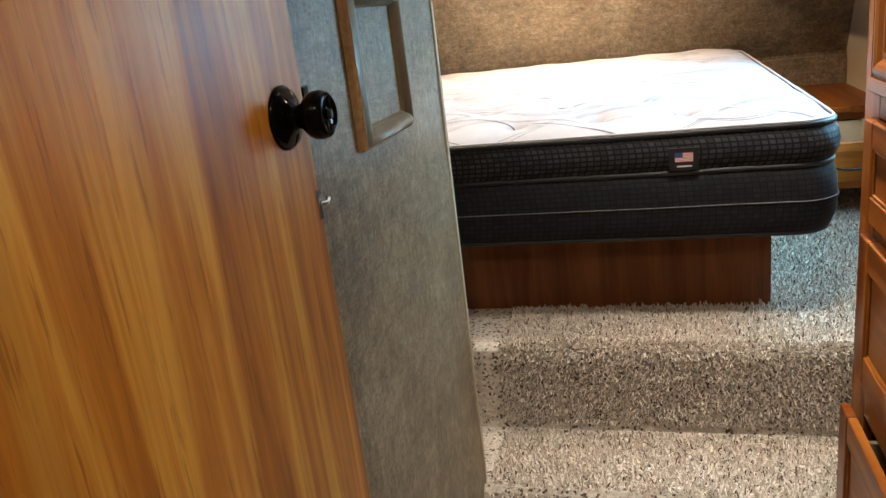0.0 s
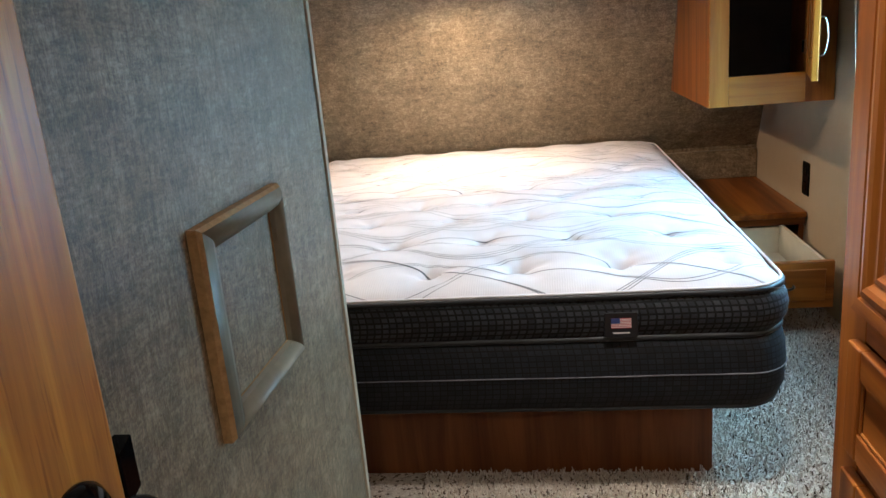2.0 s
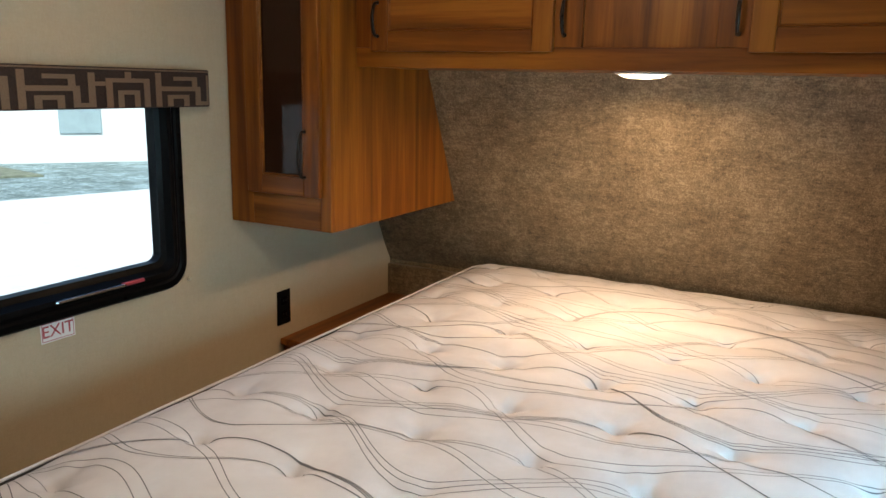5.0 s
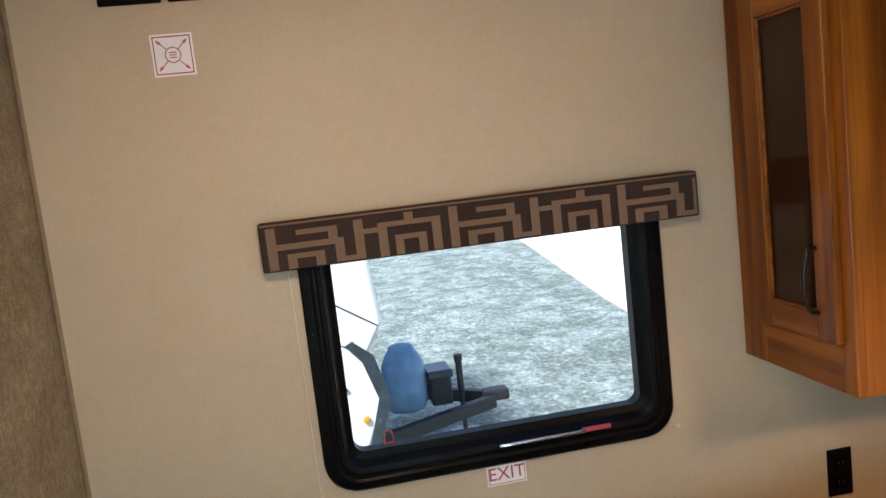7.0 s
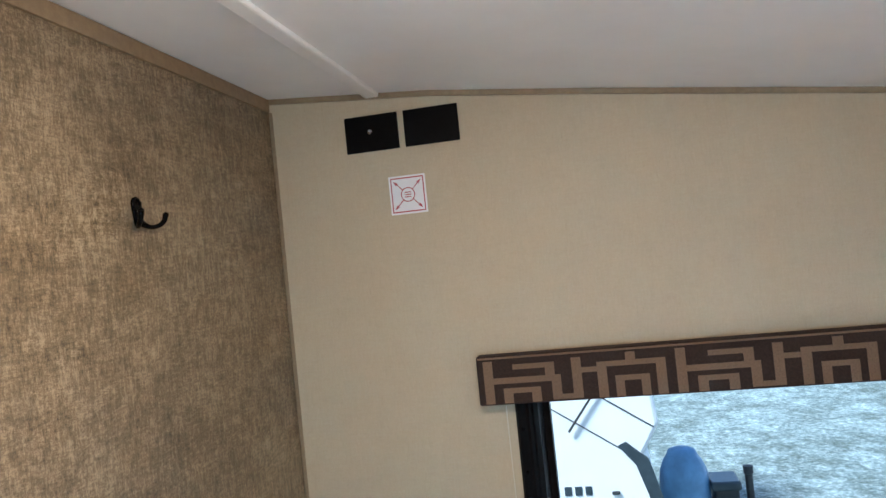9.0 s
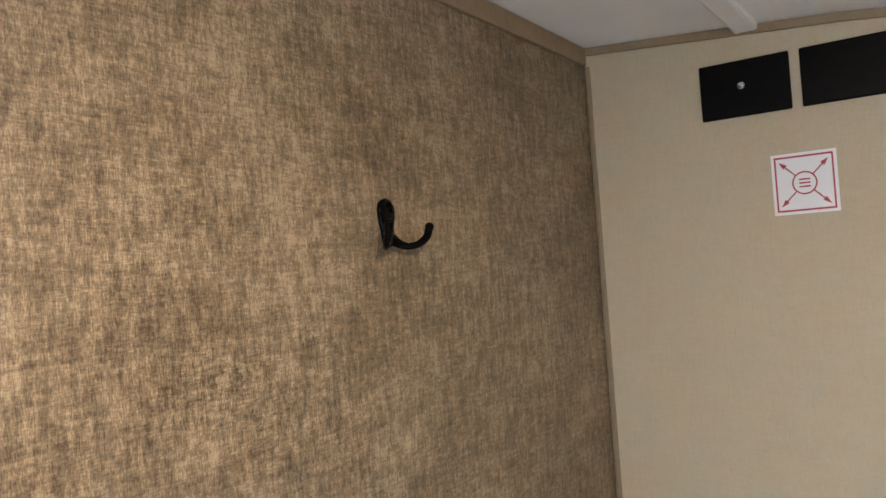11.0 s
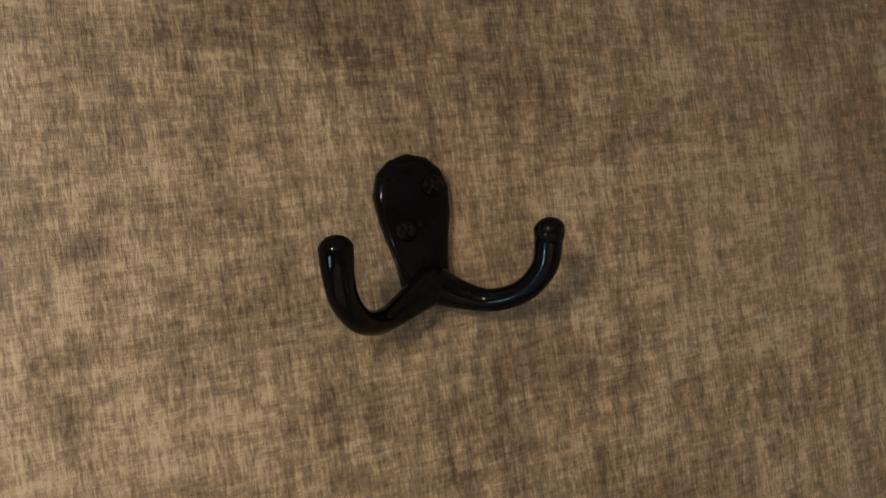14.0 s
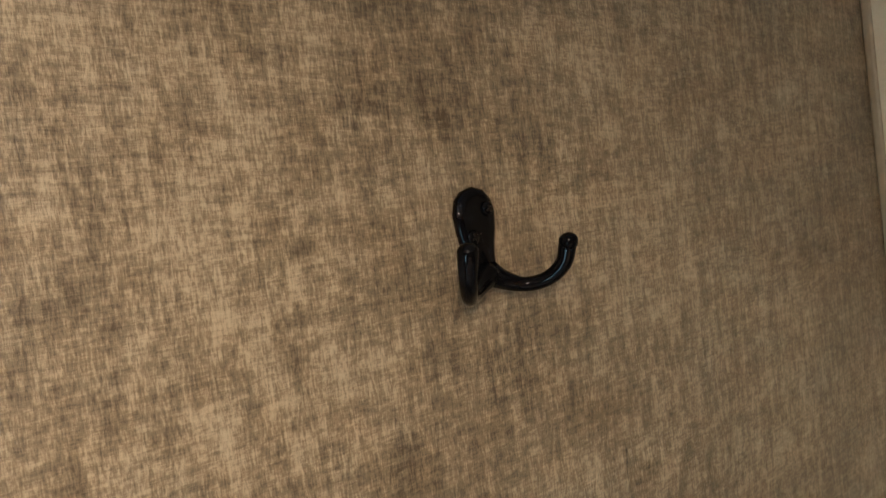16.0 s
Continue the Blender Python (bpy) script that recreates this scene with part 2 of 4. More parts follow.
def side_material(name, c1, c2, gap):
    """Charcoal mattress border with a woven grid of fine lines."""
    m, n, l, b = material(name, 0.75, 0, (0.04, 0.045, 0.055), 0.3)
    br = n.new("ShaderNodeTexBrick")
    tc = n.new("ShaderNodeTexCoord")
    sx = n.new("ShaderNodeSeparateXYZ")
    l.new(tc.outputs["Object"], sx.inputs[0])
    ad = n.new("ShaderNodeMath")
    l.new(sx.outputs[0], ad.inputs[0]), l.new(sx.outputs[1], ad.inputs[1])
    cb = n.new("ShaderNodeCombineXYZ")
    l.new(ad.outputs[0], cb.inputs[0]), l.new(sx.outputs[2], cb.inputs[1])
    l.new(cb.outputs[0], br.inputs["Vector"])
    br.offset = 0.0
    br.inputs["Scale"].default_value = 1.0
    br.inputs["Brick Width"].default_value, br.inputs["Row Height"].default_value = 0.0165, 0.0125
    br.inputs["Mortar Size"].default_value, br.inputs["Mortar Smooth"].default_value = gap, 0.5
    br.inputs["Color1"].default_value, br.inputs["Color2"].default_value = c1, c2
    br.inputs["Mortar"].default_value = (0.004, 0.0045, 0.0055, 1)
    f = noise_tex(n, l, coords(n, l, (1, 1, 4)), 240, 4, 0.7)
    c = mix(n, l, br.outputs["Color"], ramp(n, l, f, [(0.3, (0.45, 0.45, 0.47)), (0.7, (1.3, 1.3, 1.3))]), 0.8, "MULTIPLY")
    l.new(c, b.inputs["Base Color"])
    bump(n, l, b, br.outputs["Fac"], -0.5, 0.0015)
    return m


SIDE = side_material("charcoal_grid_fabric", (0.010, 0.012, 0.0155, 1), (0.017, 0.020, 0.026, 1), 0.0016)
# Lighter cells paint the sheen of the lit upper band into the weave.
PILLOWSIDE = side_material("sheen_dash_fabric", (0.020, 0.022, 0.027, 1), (0.050, 0.054, 0.062, 1), 0.0027)
PIPING = plain("black_piping", (0.010, 0.011, 0.014), 0.5, 0, 0.2, 90)


def valance_material():
    m = plain("brown_valance_cloth", (0.026, 0.013, 0.010), 0.9, 0, 0.35, 300, 0.3)
    return m


VALANCE = valance_material()
VALBAND = plain("tan_valance_band", (0.17, 0.108, 0.068), 0.9, 0, 0.18, 300, 0.3)


def gravel_material():
    m, n, l, b = material("gravel_lot", 0.9, 0, (0.3, 0.3, 0.28), 0.2)
    v = coords(n, l)
    f1 = noise_tex(n, l, v, 14, 8, 0.8)
    f2 = noise_tex(n, l, v, 0.8, 5, 0.7)
    f3 = noise_tex(n, l, v, 3.0, 6, 0.75)
    c = ramp(n, l, f1, [(0.32, (0.11, 0.15, 0.145)), (0.5, (0.30, 0.37, 0.365)), (0.60, (0.50, 0.57, 0.57)), (0.70, (0.85, 0.9, 0.9))])
    grass = ramp(n, l, f3, [(0.42, (0.10, 0.12, 0.075)), (0.6, (1, 1, 1))])
    c = mix(n, l, c, grass, 0.55, "MULTIPLY")
    c = mix(n, l, c, ramp(n, l, f2, [(0.4, (0.75, 0.75, 0.72)), (0.6, (1.1, 1.1, 1.1))]), 0.8, "MULTIPLY")
    l.new(c, b.inputs["Base Color"])
    bump(n, l, b, f1, 0.8, 0.04)
    return m


GRAVEL = gravel_material()
CONCRETE = plain("pale_concrete", (0.62, 0.61, 0.58), 0.85, 0, 0.1, 3, 0.2)
WHITEPAINT = plain("white_trailer_skin", (0.80, 0.80, 0.80), 0.35, 0, 0.03, 4)
STEEL = plain("black_painted_steel", (0.03, 0.032, 0.035), 0.5, 0.2, 0.25, 30)
TANKBLUE = plain("blue_tank_cover", (0.15, 0.29, 0.46), 0.45, 0, 0.2, 8)
ORANGE = plain("amber_lens", (0.75, 0.32, 0.03), 0.3, 0, 0.1, 40)
DARKWIN = plain("dark_hatch", (0.04, 0.055, 0.065), 0.25, 0, 0.2, 10)
HOUSE = plain("pale_siding", (0.70, 0.69, 0.66), 0.7, 0, 0.08, 2)
VERGE = plain("dry_grass", (0.16, 0.165, 0.11), 0.95, 0, 0.4, 6, 0.6)
FARWINDOW = plain("pale_window_glass", (0.32, 0.38, 0.38), 0.3, 0, 0.15, 2)
ROOFING = plain("grey_roofing", (0.22, 0.22, 0.22), 0.8, 0, 0.15, 4)
FLAGRED = plain("flag_red", (0.5, 0.08, 0.09), 0.8, 0, 0.1, 200)
FLAGWHITE = plain("flag_white", (0.75, 0.72, 0.72), 0.8, 0, 0.05, 200)
FLAGBLUE = plain("flag_blue", (0.05, 0.07, 0.22), 0.8, 0, 0.1, 200)

# ---------------------------------------------------------------- building helpers


def thing(name, at, label, category, group="", kind=""):
    ob = new(name)
    ob.empty_display_size = 0.05
    ob.location = at
    return tagged(ob, label, category, group, kind)


def place_of(ob):
    p = Vector((0, 0, 0))
    while ob is not None:
        p += ob.location
        ob = ob.parent
    return p


def part(name, bm, mat, parent, label="", smooth=False):
    """Links a bmesh, given in room coordinates, as one mesh under a thing or part."""
    base = place_of(parent)
    bmesh.ops.translate(bm, verts=bm.verts, vec=-base)
    if smooth:
        for f in bm.faces:
            f.smooth = True
    me = bpy.data.meshes.new(name)
    bm.to_mesh(me)
    bm.free()
    for m in (mat if isinstance(mat, (list, tuple)) else [mat]):
        me.materials.append(m)
    ob = new(name, me)
    ob.parent = parent
    if label:
        ob["label"] = label
    return ob


def single(name, bm, mat, label, category, group="", kind="", smooth=False, at=None):
    """A thing or a piece of the setting that is one mesh."""
    at = Vector(at) if at else Vector((0, 0, 0))
    bmesh.ops.translate(bm, verts=bm.verts, vec=-at)
    if smooth:
        for f in bm.faces:
            f.smooth = True
    me = bpy.data.meshes.new(name)
    bm.to_mesh(me)
    bm.free()
    for m in (mat if isinstance(mat, (list, tuple)) else [mat]):
        me.materials.append(m)
    ob = new(name, me)
    ob.location = at
    return tagged(ob, label, category, group, kind)


def bx(x0, x1, y0, y1, z0, z1, bev=0.003, seg=2, into=None, m=None):
    bm = bmesh.new()
    bmesh.ops.create_cube(bm, size=1)
    for v in bm.verts:
        v.co = Vector((x0 + (v.co.x + 0.5) * (x1 - x0), y0 + (v.co.y + 0.5) * (y1 - y0), z0 + (v.co.z + 0.5) * (z1 - z0)))
    if bev:
        bmesh.ops.bevel(bm, geom=bm.edges[:], offset=bev, segments=seg, profile=0.5, affect="EDGES", clamp_overlap=True)
    if m is not None:
        bmesh.ops.transform(bm, matrix=m, verts=bm.verts)
    if into is not None:
        return join(into, bm)
    return bm


def join(a, b):
    me = bpy.data.meshes.new("tmp")
    b.to_mesh(me)
    b.free()
    a.from_mesh(me)
    bpy.data.meshes.remove(me)
    return a


def tube(points, radii, seg=12, cap=True):
    """A round bar along points with a radius at each."""
    bm = bmesh.new()
    pts = [Vector(p) for p in points]
    if isinstance(radii, (int, float)):
        radii = [radii] * len(pts)
    rings, up = [], None
    for i, p in enumerate(pts):
        d = (pts[min(i + 1, len(pts) - 1)] - pts[max(i - 1, 0)]).normalized()
        if up is None:
            up = d.orthogonal().normalized()
        up = (up - d * up.dot(d)).normalized()
        side = d.cross(up)
        rings.append([bm.verts.new(p + radii[i] * (math.cos(a) * up + math.sin(a) * side)) for a in [2 * math.pi * k / seg for k in range(seg)]])
    for r0, r1 in zip(rings, rings[1:]):
        for k in range(seg):
            bm.faces.new((r0[k], r0[(k + 1) % seg], r1[(k + 1) % seg], r1[k]))
    if cap:
        bm.faces.new(rings[0][::-1])
        bm.faces.new(rings[-1])
    bmesh.ops.recalc_face_normals(bm, faces=bm.faces[:])
    return bm


def smooth_path(ctrl, n=24):
    """Catmull-Rom through control points."""
    c = [Vector(p) for p in ctrl]
    c = [2 * c[0] - c[1]] + c + [2 * c[-1] - c[-2]]
    out = []
    seg = len(c) - 3
    for i in range(n + 1):
        u = i / n * seg
        k = min(int(u), seg - 1)
        t = u - k
        p0, p1, p2, p3 = c[k:k + 4]
        out.append(0.5 * ((2 * p1) + (p2 - p0) * t + (2 * p0 - 5 * p1 + 4 * p2 - p3) * t * t + (3 * p1 - p0 - 3 * p2 + p3) * t ** 3))
    return out


def lathe(profile, seg=32, m=None):
    """Turns (radius, height) pairs round z."""
    bm = bmesh.new()
    rings = []
    for r, h in profile:
        rings.append([bm.verts.new((max(r, 1e-5) * math.cos(2 * math.pi * k / seg), max(r, 1e-5) * math.sin(2 * math.pi * k / seg), h)) for k in range(seg)])
    for a, b in zip(rings, rings[1:]):
        for k in range(seg):
            bm.faces.new((a[k], a[(k + 1) % seg], b[(k + 1) % seg], b[k]))
    bm.faces.new(rings[0][::-1]), bm.faces.new(rings[-1])
    bmesh.ops.remove_doubles(bm, verts=bm.verts, dist=1e-6)
    bmesh.ops.recalc_face_normals(bm, faces=bm.faces[:])
    if m is not None:
        bmesh.ops.transform(bm, matrix=m, verts=bm.verts)
    return bm


def prism(poly, axis, a, b, bev=0.0):
    """A flat outline drawn out along an axis from a to b; poly gives the two other coordinates in x, y, z order."""
    bm = bmesh.new()

    def at(p, d):
        q = list(p)
        q.insert("xyz".index(axis), d)
        return q
    lo = [bm.verts.new(at(p, a)) for p in poly]
    hi = [bm.verts.new(at(p, b)) for p in poly]
    bm.faces.new(lo), bm.faces.new(hi[::-1])
    for i in range(len(poly)):
        j = (i + 1) % len(poly)
        bm.faces.new((lo[i], hi[i], hi[j], lo[j]))
    bmesh.ops.recalc_face_normals(bm, faces=bm.faces[:])
    if bev:
        bmesh.ops.bevel(bm, geom=bm.edges[:], offset=bev, segments=2, profile=0.5, affect="EDGES", clamp_overlap=True)
    return bm


def round_rect(y0, y1, z0, z1, r, n=8):
    out = []
    for cy, cz, a0 in ((y1 - r, z1 - r, 0), (y0 + r, z1 - r, 90), (y0 + r, z0 + r, 180), (y1 - r, z0 + r, 270)):
        for k in range(n + 1):
            a = radians(a0 + 90 * k / n)
            out.append((cy + r * math.cos(a), cz + r * math.sin(a)))
    return out


def ring_loft(loops):
    """Skin between closed loops of equal length, given as 3D points."""
    bm = bmesh.new()
    vs = [[bm.verts.new(p) for p in lp] for lp in loops]
    n = len(vs[0])
    for a, b in zip(vs, vs[1:]):
        for k in range(n):
            bm.faces.new((a[k], a[(k + 1) % n], b[(k + 1) % n], b[k]))
    bmesh.ops.recalc_face_normals(bm, faces=bm.faces[:])
    return bm


def text_mesh(body, size, m, depth=0.0004):
    cu = bpy.data.curves.new("lettering", "FONT")
    cu.body, cu.size, cu.extrude, cu.align_x, cu.align_y = body, size, depth, "CENTER", "CENTER"
    ob = bpy.data.objects.new("lettering_tmp", cu)
    scene.collection.objects.link(ob)
    bpy.context.view_layer.update()
    me = bpy.data.meshes.new_from_object(ob.evaluated_get(bpy.context.evaluated_depsgraph_get()))
    bm = bmesh.new()
    bm.from_mesh(me)
    bpy.data.objects.remove(ob)
    bpy.data.curves.remove(cu)
    bpy.data.meshes.remove(me)
    bmesh.ops.transform(bm, matrix=m, verts=bm.verts)
    return bm

# ---------------------------------------------------------------- the room
XL, XR, YH, XO = -1.22, 1.245, 1.66, -0.04
FLOOR, TREAD, HALL = 0.37, 0.135, -0.10
CEILING = [(-1.25, 2.20), (1.66, 2.190), (2.03, 2.158), (2.39, 2.110), (3.14, 2.003), (3.8, 1.895), (4.45, 1.80)]


def ceiling_at(y):
    for (a, za), (b, zb) in zip(CEILING, CEILING[1:]):
        if a <= y <= b:
            return za + (zb - za) * (y - a) / (b - a)
    return CEILING[-1][1]


def front_wall_y(z):
    return 4.115 if z < 0.80 else 3.96 - 0.48 * (z - 1.125)


def boxes(*dims):
    bm = bmesh.new()
    for d in dims:
        bx(*d, bev=0, into=bm)
    return bm


WY0, WY1, WZ0, WZ1 = 2.168, 2.957, 0.983, 1.545
SHIFT = -0.045
for nm, a, b, o in (("wall_left", XL - 0.05, XL, 0.0), ("wall_right", XR, XR + 0.05, SHIFT)):
    single(nm, boxes((a, b, -1.25, WY0 + o, -0.15, 2.25), (a, b, WY1 + o, 4.5, -0.15, 2.25), (a, b, WY0 + o, WY1 + o, -0.15, WZ0), (a, b, WY0 + o, WY1 + o, WZ1, 2.25)),
           BEIGE, "beige linen-print vinyl side wall with a window opening", "wall", kind="structure")
single("wall_back", boxes((XL, XR, -1.30, -1.25, -0.15, 2.25)), BEIGE, "plain beige wall closing the hallway", "wall", kind="structure")
single("wall_front", prism([(4.115, -0.15), (4.115, 0.82), (front_wall_y(0.9), 0.9), (front_wall_y(1.9), 1.9), (3.50, 2.083), (3.56, 2.25), (4.6, 2.25), (4.6, -0.15)], "x", XL, XR),
       ACCENT, "sloping brown linen-print headboard wall behind the bed", "wall", kind="structure")
single("wall_hook_partition", boxes((XL, XO, YH - 0.05, YH, -0.15, 2.25)), ACCENT, "brown linen-print partition wall with a coat hook", "wall", kind="structure")
single("wall_hall_partition", boxes((XO - 0.05, XO, -1.25, YH - 0.05, -0.15, 2.25)), ACCENT, "olive-brown linen-print hallway partition wall", "wall", kind="structure")
single("ceiling", prism(CEILING + [(4.45, 2.25), (-1.25, 2.25)], "x", XL, XR), CEIL, "smooth white ceiling sloping down to the front", "ceiling", kind="structure")
single("ceiling_batten", bx(XL, XO + 1.2, 1.889, 1.921, ceiling_at(1.905) - 0.010, ceiling_at(1.905) + 0.008, 0.004), CEILTRIM, "narrow white ceiling batten", "trim", kind="structure")
low = [(y, z - 0.0125) for y, z in CEILING[1:6]]
top = [(y, z - 0.0005) for y, z in CEILING[1:6]][::-1]
single("trim_left", prism(low + top, "x", XL, XL + 0.007), TRIM, "thin tan cove trim under the ceiling", "trim", kind="structure")
single("trim_hook_wall", bx(XL + 0.008, XO, YH, YH + 0.006, 2.160, 2.188, 0.001), TRIM, "thin brown trim strip under the ceiling", "trim", kind="structure")
single("trim_corner", bx(XL, XL + 0.005, YH, YH + 0.009, FLOOR, 2.16, 0.003), TRIM, "thin brown corner trim", "trim", kind="structure")
single("trim_partition_edge", prism([(XO - 0.012, YH + 0.0005), (XO + 0.003, YH + 0.0035), (XO + 0.0035, YH - 0.011), (XO + 0.0005, YH - 0.012)], "z", -0.1, 2.19),
       CORNER, "pale corner bead on the partition edge", "trim", kind="structure")

# floors: one carpeted prism with two steps down to the hallway
nose = [(1.915, 0.372), (1.903, 0.368), (1.893, 0.358), (1.890, 0.340), (1.889, 0.16), (1.884, 0.142), (1.87, 0.135), (1.655, 0.136), (1.642, 0.131), (1.633, 0.12), (1.630, 0.10), (1.630, HALL)]
single("floor", prism([(4.12, FLOOR)] + nose + [(1.63, -0.16), (4.12, -0.16)], "x", -0.35, XR), CARPET, "speckled beige cut-pile carpet with a carpeted step", "carpet", kind="structure")
single("floor_bedside", boxes((XL, -0.35, YH, 4.12, -0.16, FLOOR)), CARPET, "speckled beige cut-pile carpet", "carpet", kind="structure")
single("floor_hall", boxes((XO, XR, -1.25, 1.628, -0.16, HALL)), LINO, "brown plank-print vinyl hallway floor", "floor", kind="structure")


def carpet_pile():
    rng = np.random.default_rng(4)
    zones = [(0.62, 1.24, 1.915, 3.40, "top", 26000), (-0.03, 0.66, 1.905, 2.20, "top", 9000), (-0.03, 0.80, 1.64, 1.88, "tread", 9000),
             (-0.03, 0.85, 0.16, 0.36, "riser", 9000), (-0.03, 0.85, -0.05, 0.125, "riser2", 2500), (-0.03, 0.85, 1.89, 1.915, "nose", 2500)]
    verts, faces = [], []
    for x0, x1, a0, a1, kind, count in zones:
        n = count
        x, a = rng.uniform(x0, x1, n), rng.uniform(a0, a1, n)
        if kind == "top":
            base, nrm = np.stack([x, a, np.full(n, FLOOR)], 1), (0, 0, 1)
        elif kind == "tread":
            base, nrm = np.stack([x, a, np.full(n, TREAD)], 1), (0, 0, 1)
        elif kind == "nose":
            base, nrm = np.stack([x, a, 0.372 - (1.915 - a) * 0.5], 1), (0, -0.7, 0.7)
        else:
            base, nrm = np.stack([x, np.full(n, 1.889 if kind == "riser" else 1.63), a], 1), (0, -1, -0.15)
        tip = base + np.array(nrm) * rng.uniform(0.004, 0.010, n)[:, None] + rng.normal(0, 0.0035, (n, 3))
        r = rng.uniform(0.0012, 0.0026, n)[:, None]
        d1 = rng.normal(0, 1, (n, 3))
        d1 -= (d1 @ np.array(nrm))[:, None] * np.array(nrm)
        d1 /= np.linalg.norm(d1, axis=1)[:, None]
        d2 = np.cross(d1, np.array(nrm))
        k0 = len(verts) and sum(len(v) for v in verts)
        ring = [base + r * (math.cos(q) * d1 + math.sin(q) * d2) for q in (0, 2.1, 4.2)]
        top_ring = [tip + 0.75 * r * (math.cos(q) * d1 + math.sin(q) * d2) for q in (0, 2.1, 4.2)]
        verts.append(np.stack(ring + top_ring, 1).reshape(-1, 3))
        i = k0 + 6 * np.arange(n)[:, None]
        for q in ((0, 1, 4, 3), (1, 2, 5, 4), (2, 0, 3, 5)):
            faces.append(i + np.array(q))
    v = np.concatenate(verts)
    f = np.concatenate(faces)
    me = bpy.data.meshes.new("carpet_pile")
    me.from_pydata(v.tolist(), [], f.tolist())
    me.materials.append(PILE)
    tagged(new("carpet_pile", me), "short speckled beige and brown carpet tufts", "carpet", kind="stuff")


carpet_pile()

# ---------------------------------------------------------------- windows


def window_unit(number, side):
    """A black-framed window with rounded corners; side -1 is the left wall, 1 the right wall."""
    wall_x = XL if side < 0 else XR

    def X(d):
        return wall_x - side * d
    win = thing(f"window_{number}", (wall_x, 2.56, 0.965), "black-framed rounded window with a white crank bar", "window", kind="structure")

    def loop(y0, y1, z0, z1, r, d):
        return [(X(d), y, z) for y, z in round_rect(y0, y1, z0, z1, r, 7)]
    loops = [loop(2.150, 2.976, 0.965, 1.562, 0.075, 0.001), loop(2.150, 2.976, 0.965, 1.562, 0.075, 0.008), loop(2.155, 2.971, 0.970, 1.557, 0.072, 0.014),
             loop(2.172, 2.954, 0.986, 1.541, 0.060, 0.015), loop(2.178, 2.948, 0.992, 1.535, 0.056, 0.011), loop(2.184, 2.942, 0.998, 1.529, 0.052, 0.011),
             loop(2.188, 2.938, 1.004, 1.525, 0.048, 0.014), loop(2.198, 2.926, 1.018, 1.515, 0.040, 0.012), loop(2.206, 2.918, 1.028, 1.507, 0.034, -0.010),
             loop(2.220, 2.904, 1.044, 1.493, 0.026, -0.016), loop(2.220, 2.904, 1.044, 1.493, 0.026, -0.048), loop(2.160, 2.966, 0.975, 1.552, 0.06, -0.048)]
    part("window_frame", ring_loft(loops), BLACKMATT, win, "black moulded plastic frame")
    pane = part("pane", prism(round_rect(2.212, 2.912, 1.036, 1.501, 0.03), "x", X(-0.044), X(-0.040)), GLASS, win, "clear glass pane")
    pane.visible_shadow = side > 0
    part("crank_bar", tube(smooth_path([(X(0.016), 2.549, 1.012), (X(0.022), 2.56, 1.014), (X(0.022), 2.73, 1.014), (X(0.016), 2.742, 1.012)], 14), 0.0042), CHROME, win, "white metal crank bar")
    part("release_tab", bx(min(X(0.012), X(0.020)), max(X(0.012), X(0.020)), 2.742, 2.812, 1.010, 1.020, 0.002), REDINK, win, "red release tab")
    for y, z in ((2.163, 1.42), (2.163, 1.33), (2.163, 1.22), (2.163, 1.11), (2.962, 1.40), (2.962, 1.28), (2.962, 1.15), (2.40, 0.977), (2.75, 0.977)):
        part("screw", lathe([(0.004, 0), (0.0035, 0.0016), (0.0, 0.002)], 10, Matrix.Translation((X(0.0145), y, z)) @ Euler((0, radians(-90 * side), 0)).to_matrix().to_4x4()), BLACK, win)
    return win


window_unit(1, -1)
window_unit(2, 1).location.y += SHIFT
single("escape_tag", ring_loft([[(XL - 0.030, y, z) for y, z in lp] for lp in (
    [(2.287, 1.047), (2.313, 1.047), (2.309, 1.078), (2.291, 1.078)], [(2.291, 1.051), (2.309, 1.051), (2.306, 1.075), (2.294, 1.075)])]),
    REDINK, "small red pull tag on the window pane", "tag")
single("shade_screw", lathe([(0.007, 0), (0.007, 0.003), (0.004, 0.009), (0.0, 0.010)], 14, Matrix.Translation((XL, 2.985, 0.978)) @ Euler((0, radians(90), 0)).to_matrix().to_4x4()),
       BEIGEPLASTIC, "small cream cord button on the wall", "fastener", smooth=True)
cord = thing("blind_pull", (XL + 0.006, 2.135, 0.955), "thin cream pull line with an end weight", "blind pull")
part("cord", tube([(XL + 0.006, 2.131, 1.47), (XL + 0.006, 2.133, 1.2), (XL + 0.006, 2.135, 0.97)], 0.0011, 6), BEIGEPLASTIC, cord)
part("weight", lathe([(0.002, 0.012), (0.005, 0.010), (0.006, 0.004), (0.004, 0.0), (0.0, 0.0)], 12, Matrix.Translation((XL + 0.006, 2.135, 0.955))), BEIGEPLASTIC, cord, smooth=True)
single("blind_pull", tube([(XR - 0.045, 2.935, 1.48), (XR - 0.045, 2.915, 1.30), (XR - 0.045, 2.885, 1.12)], 0.0010, 6), BEIGEPLASTIC, "thin cream pull line hanging beside the window", "blind pull")

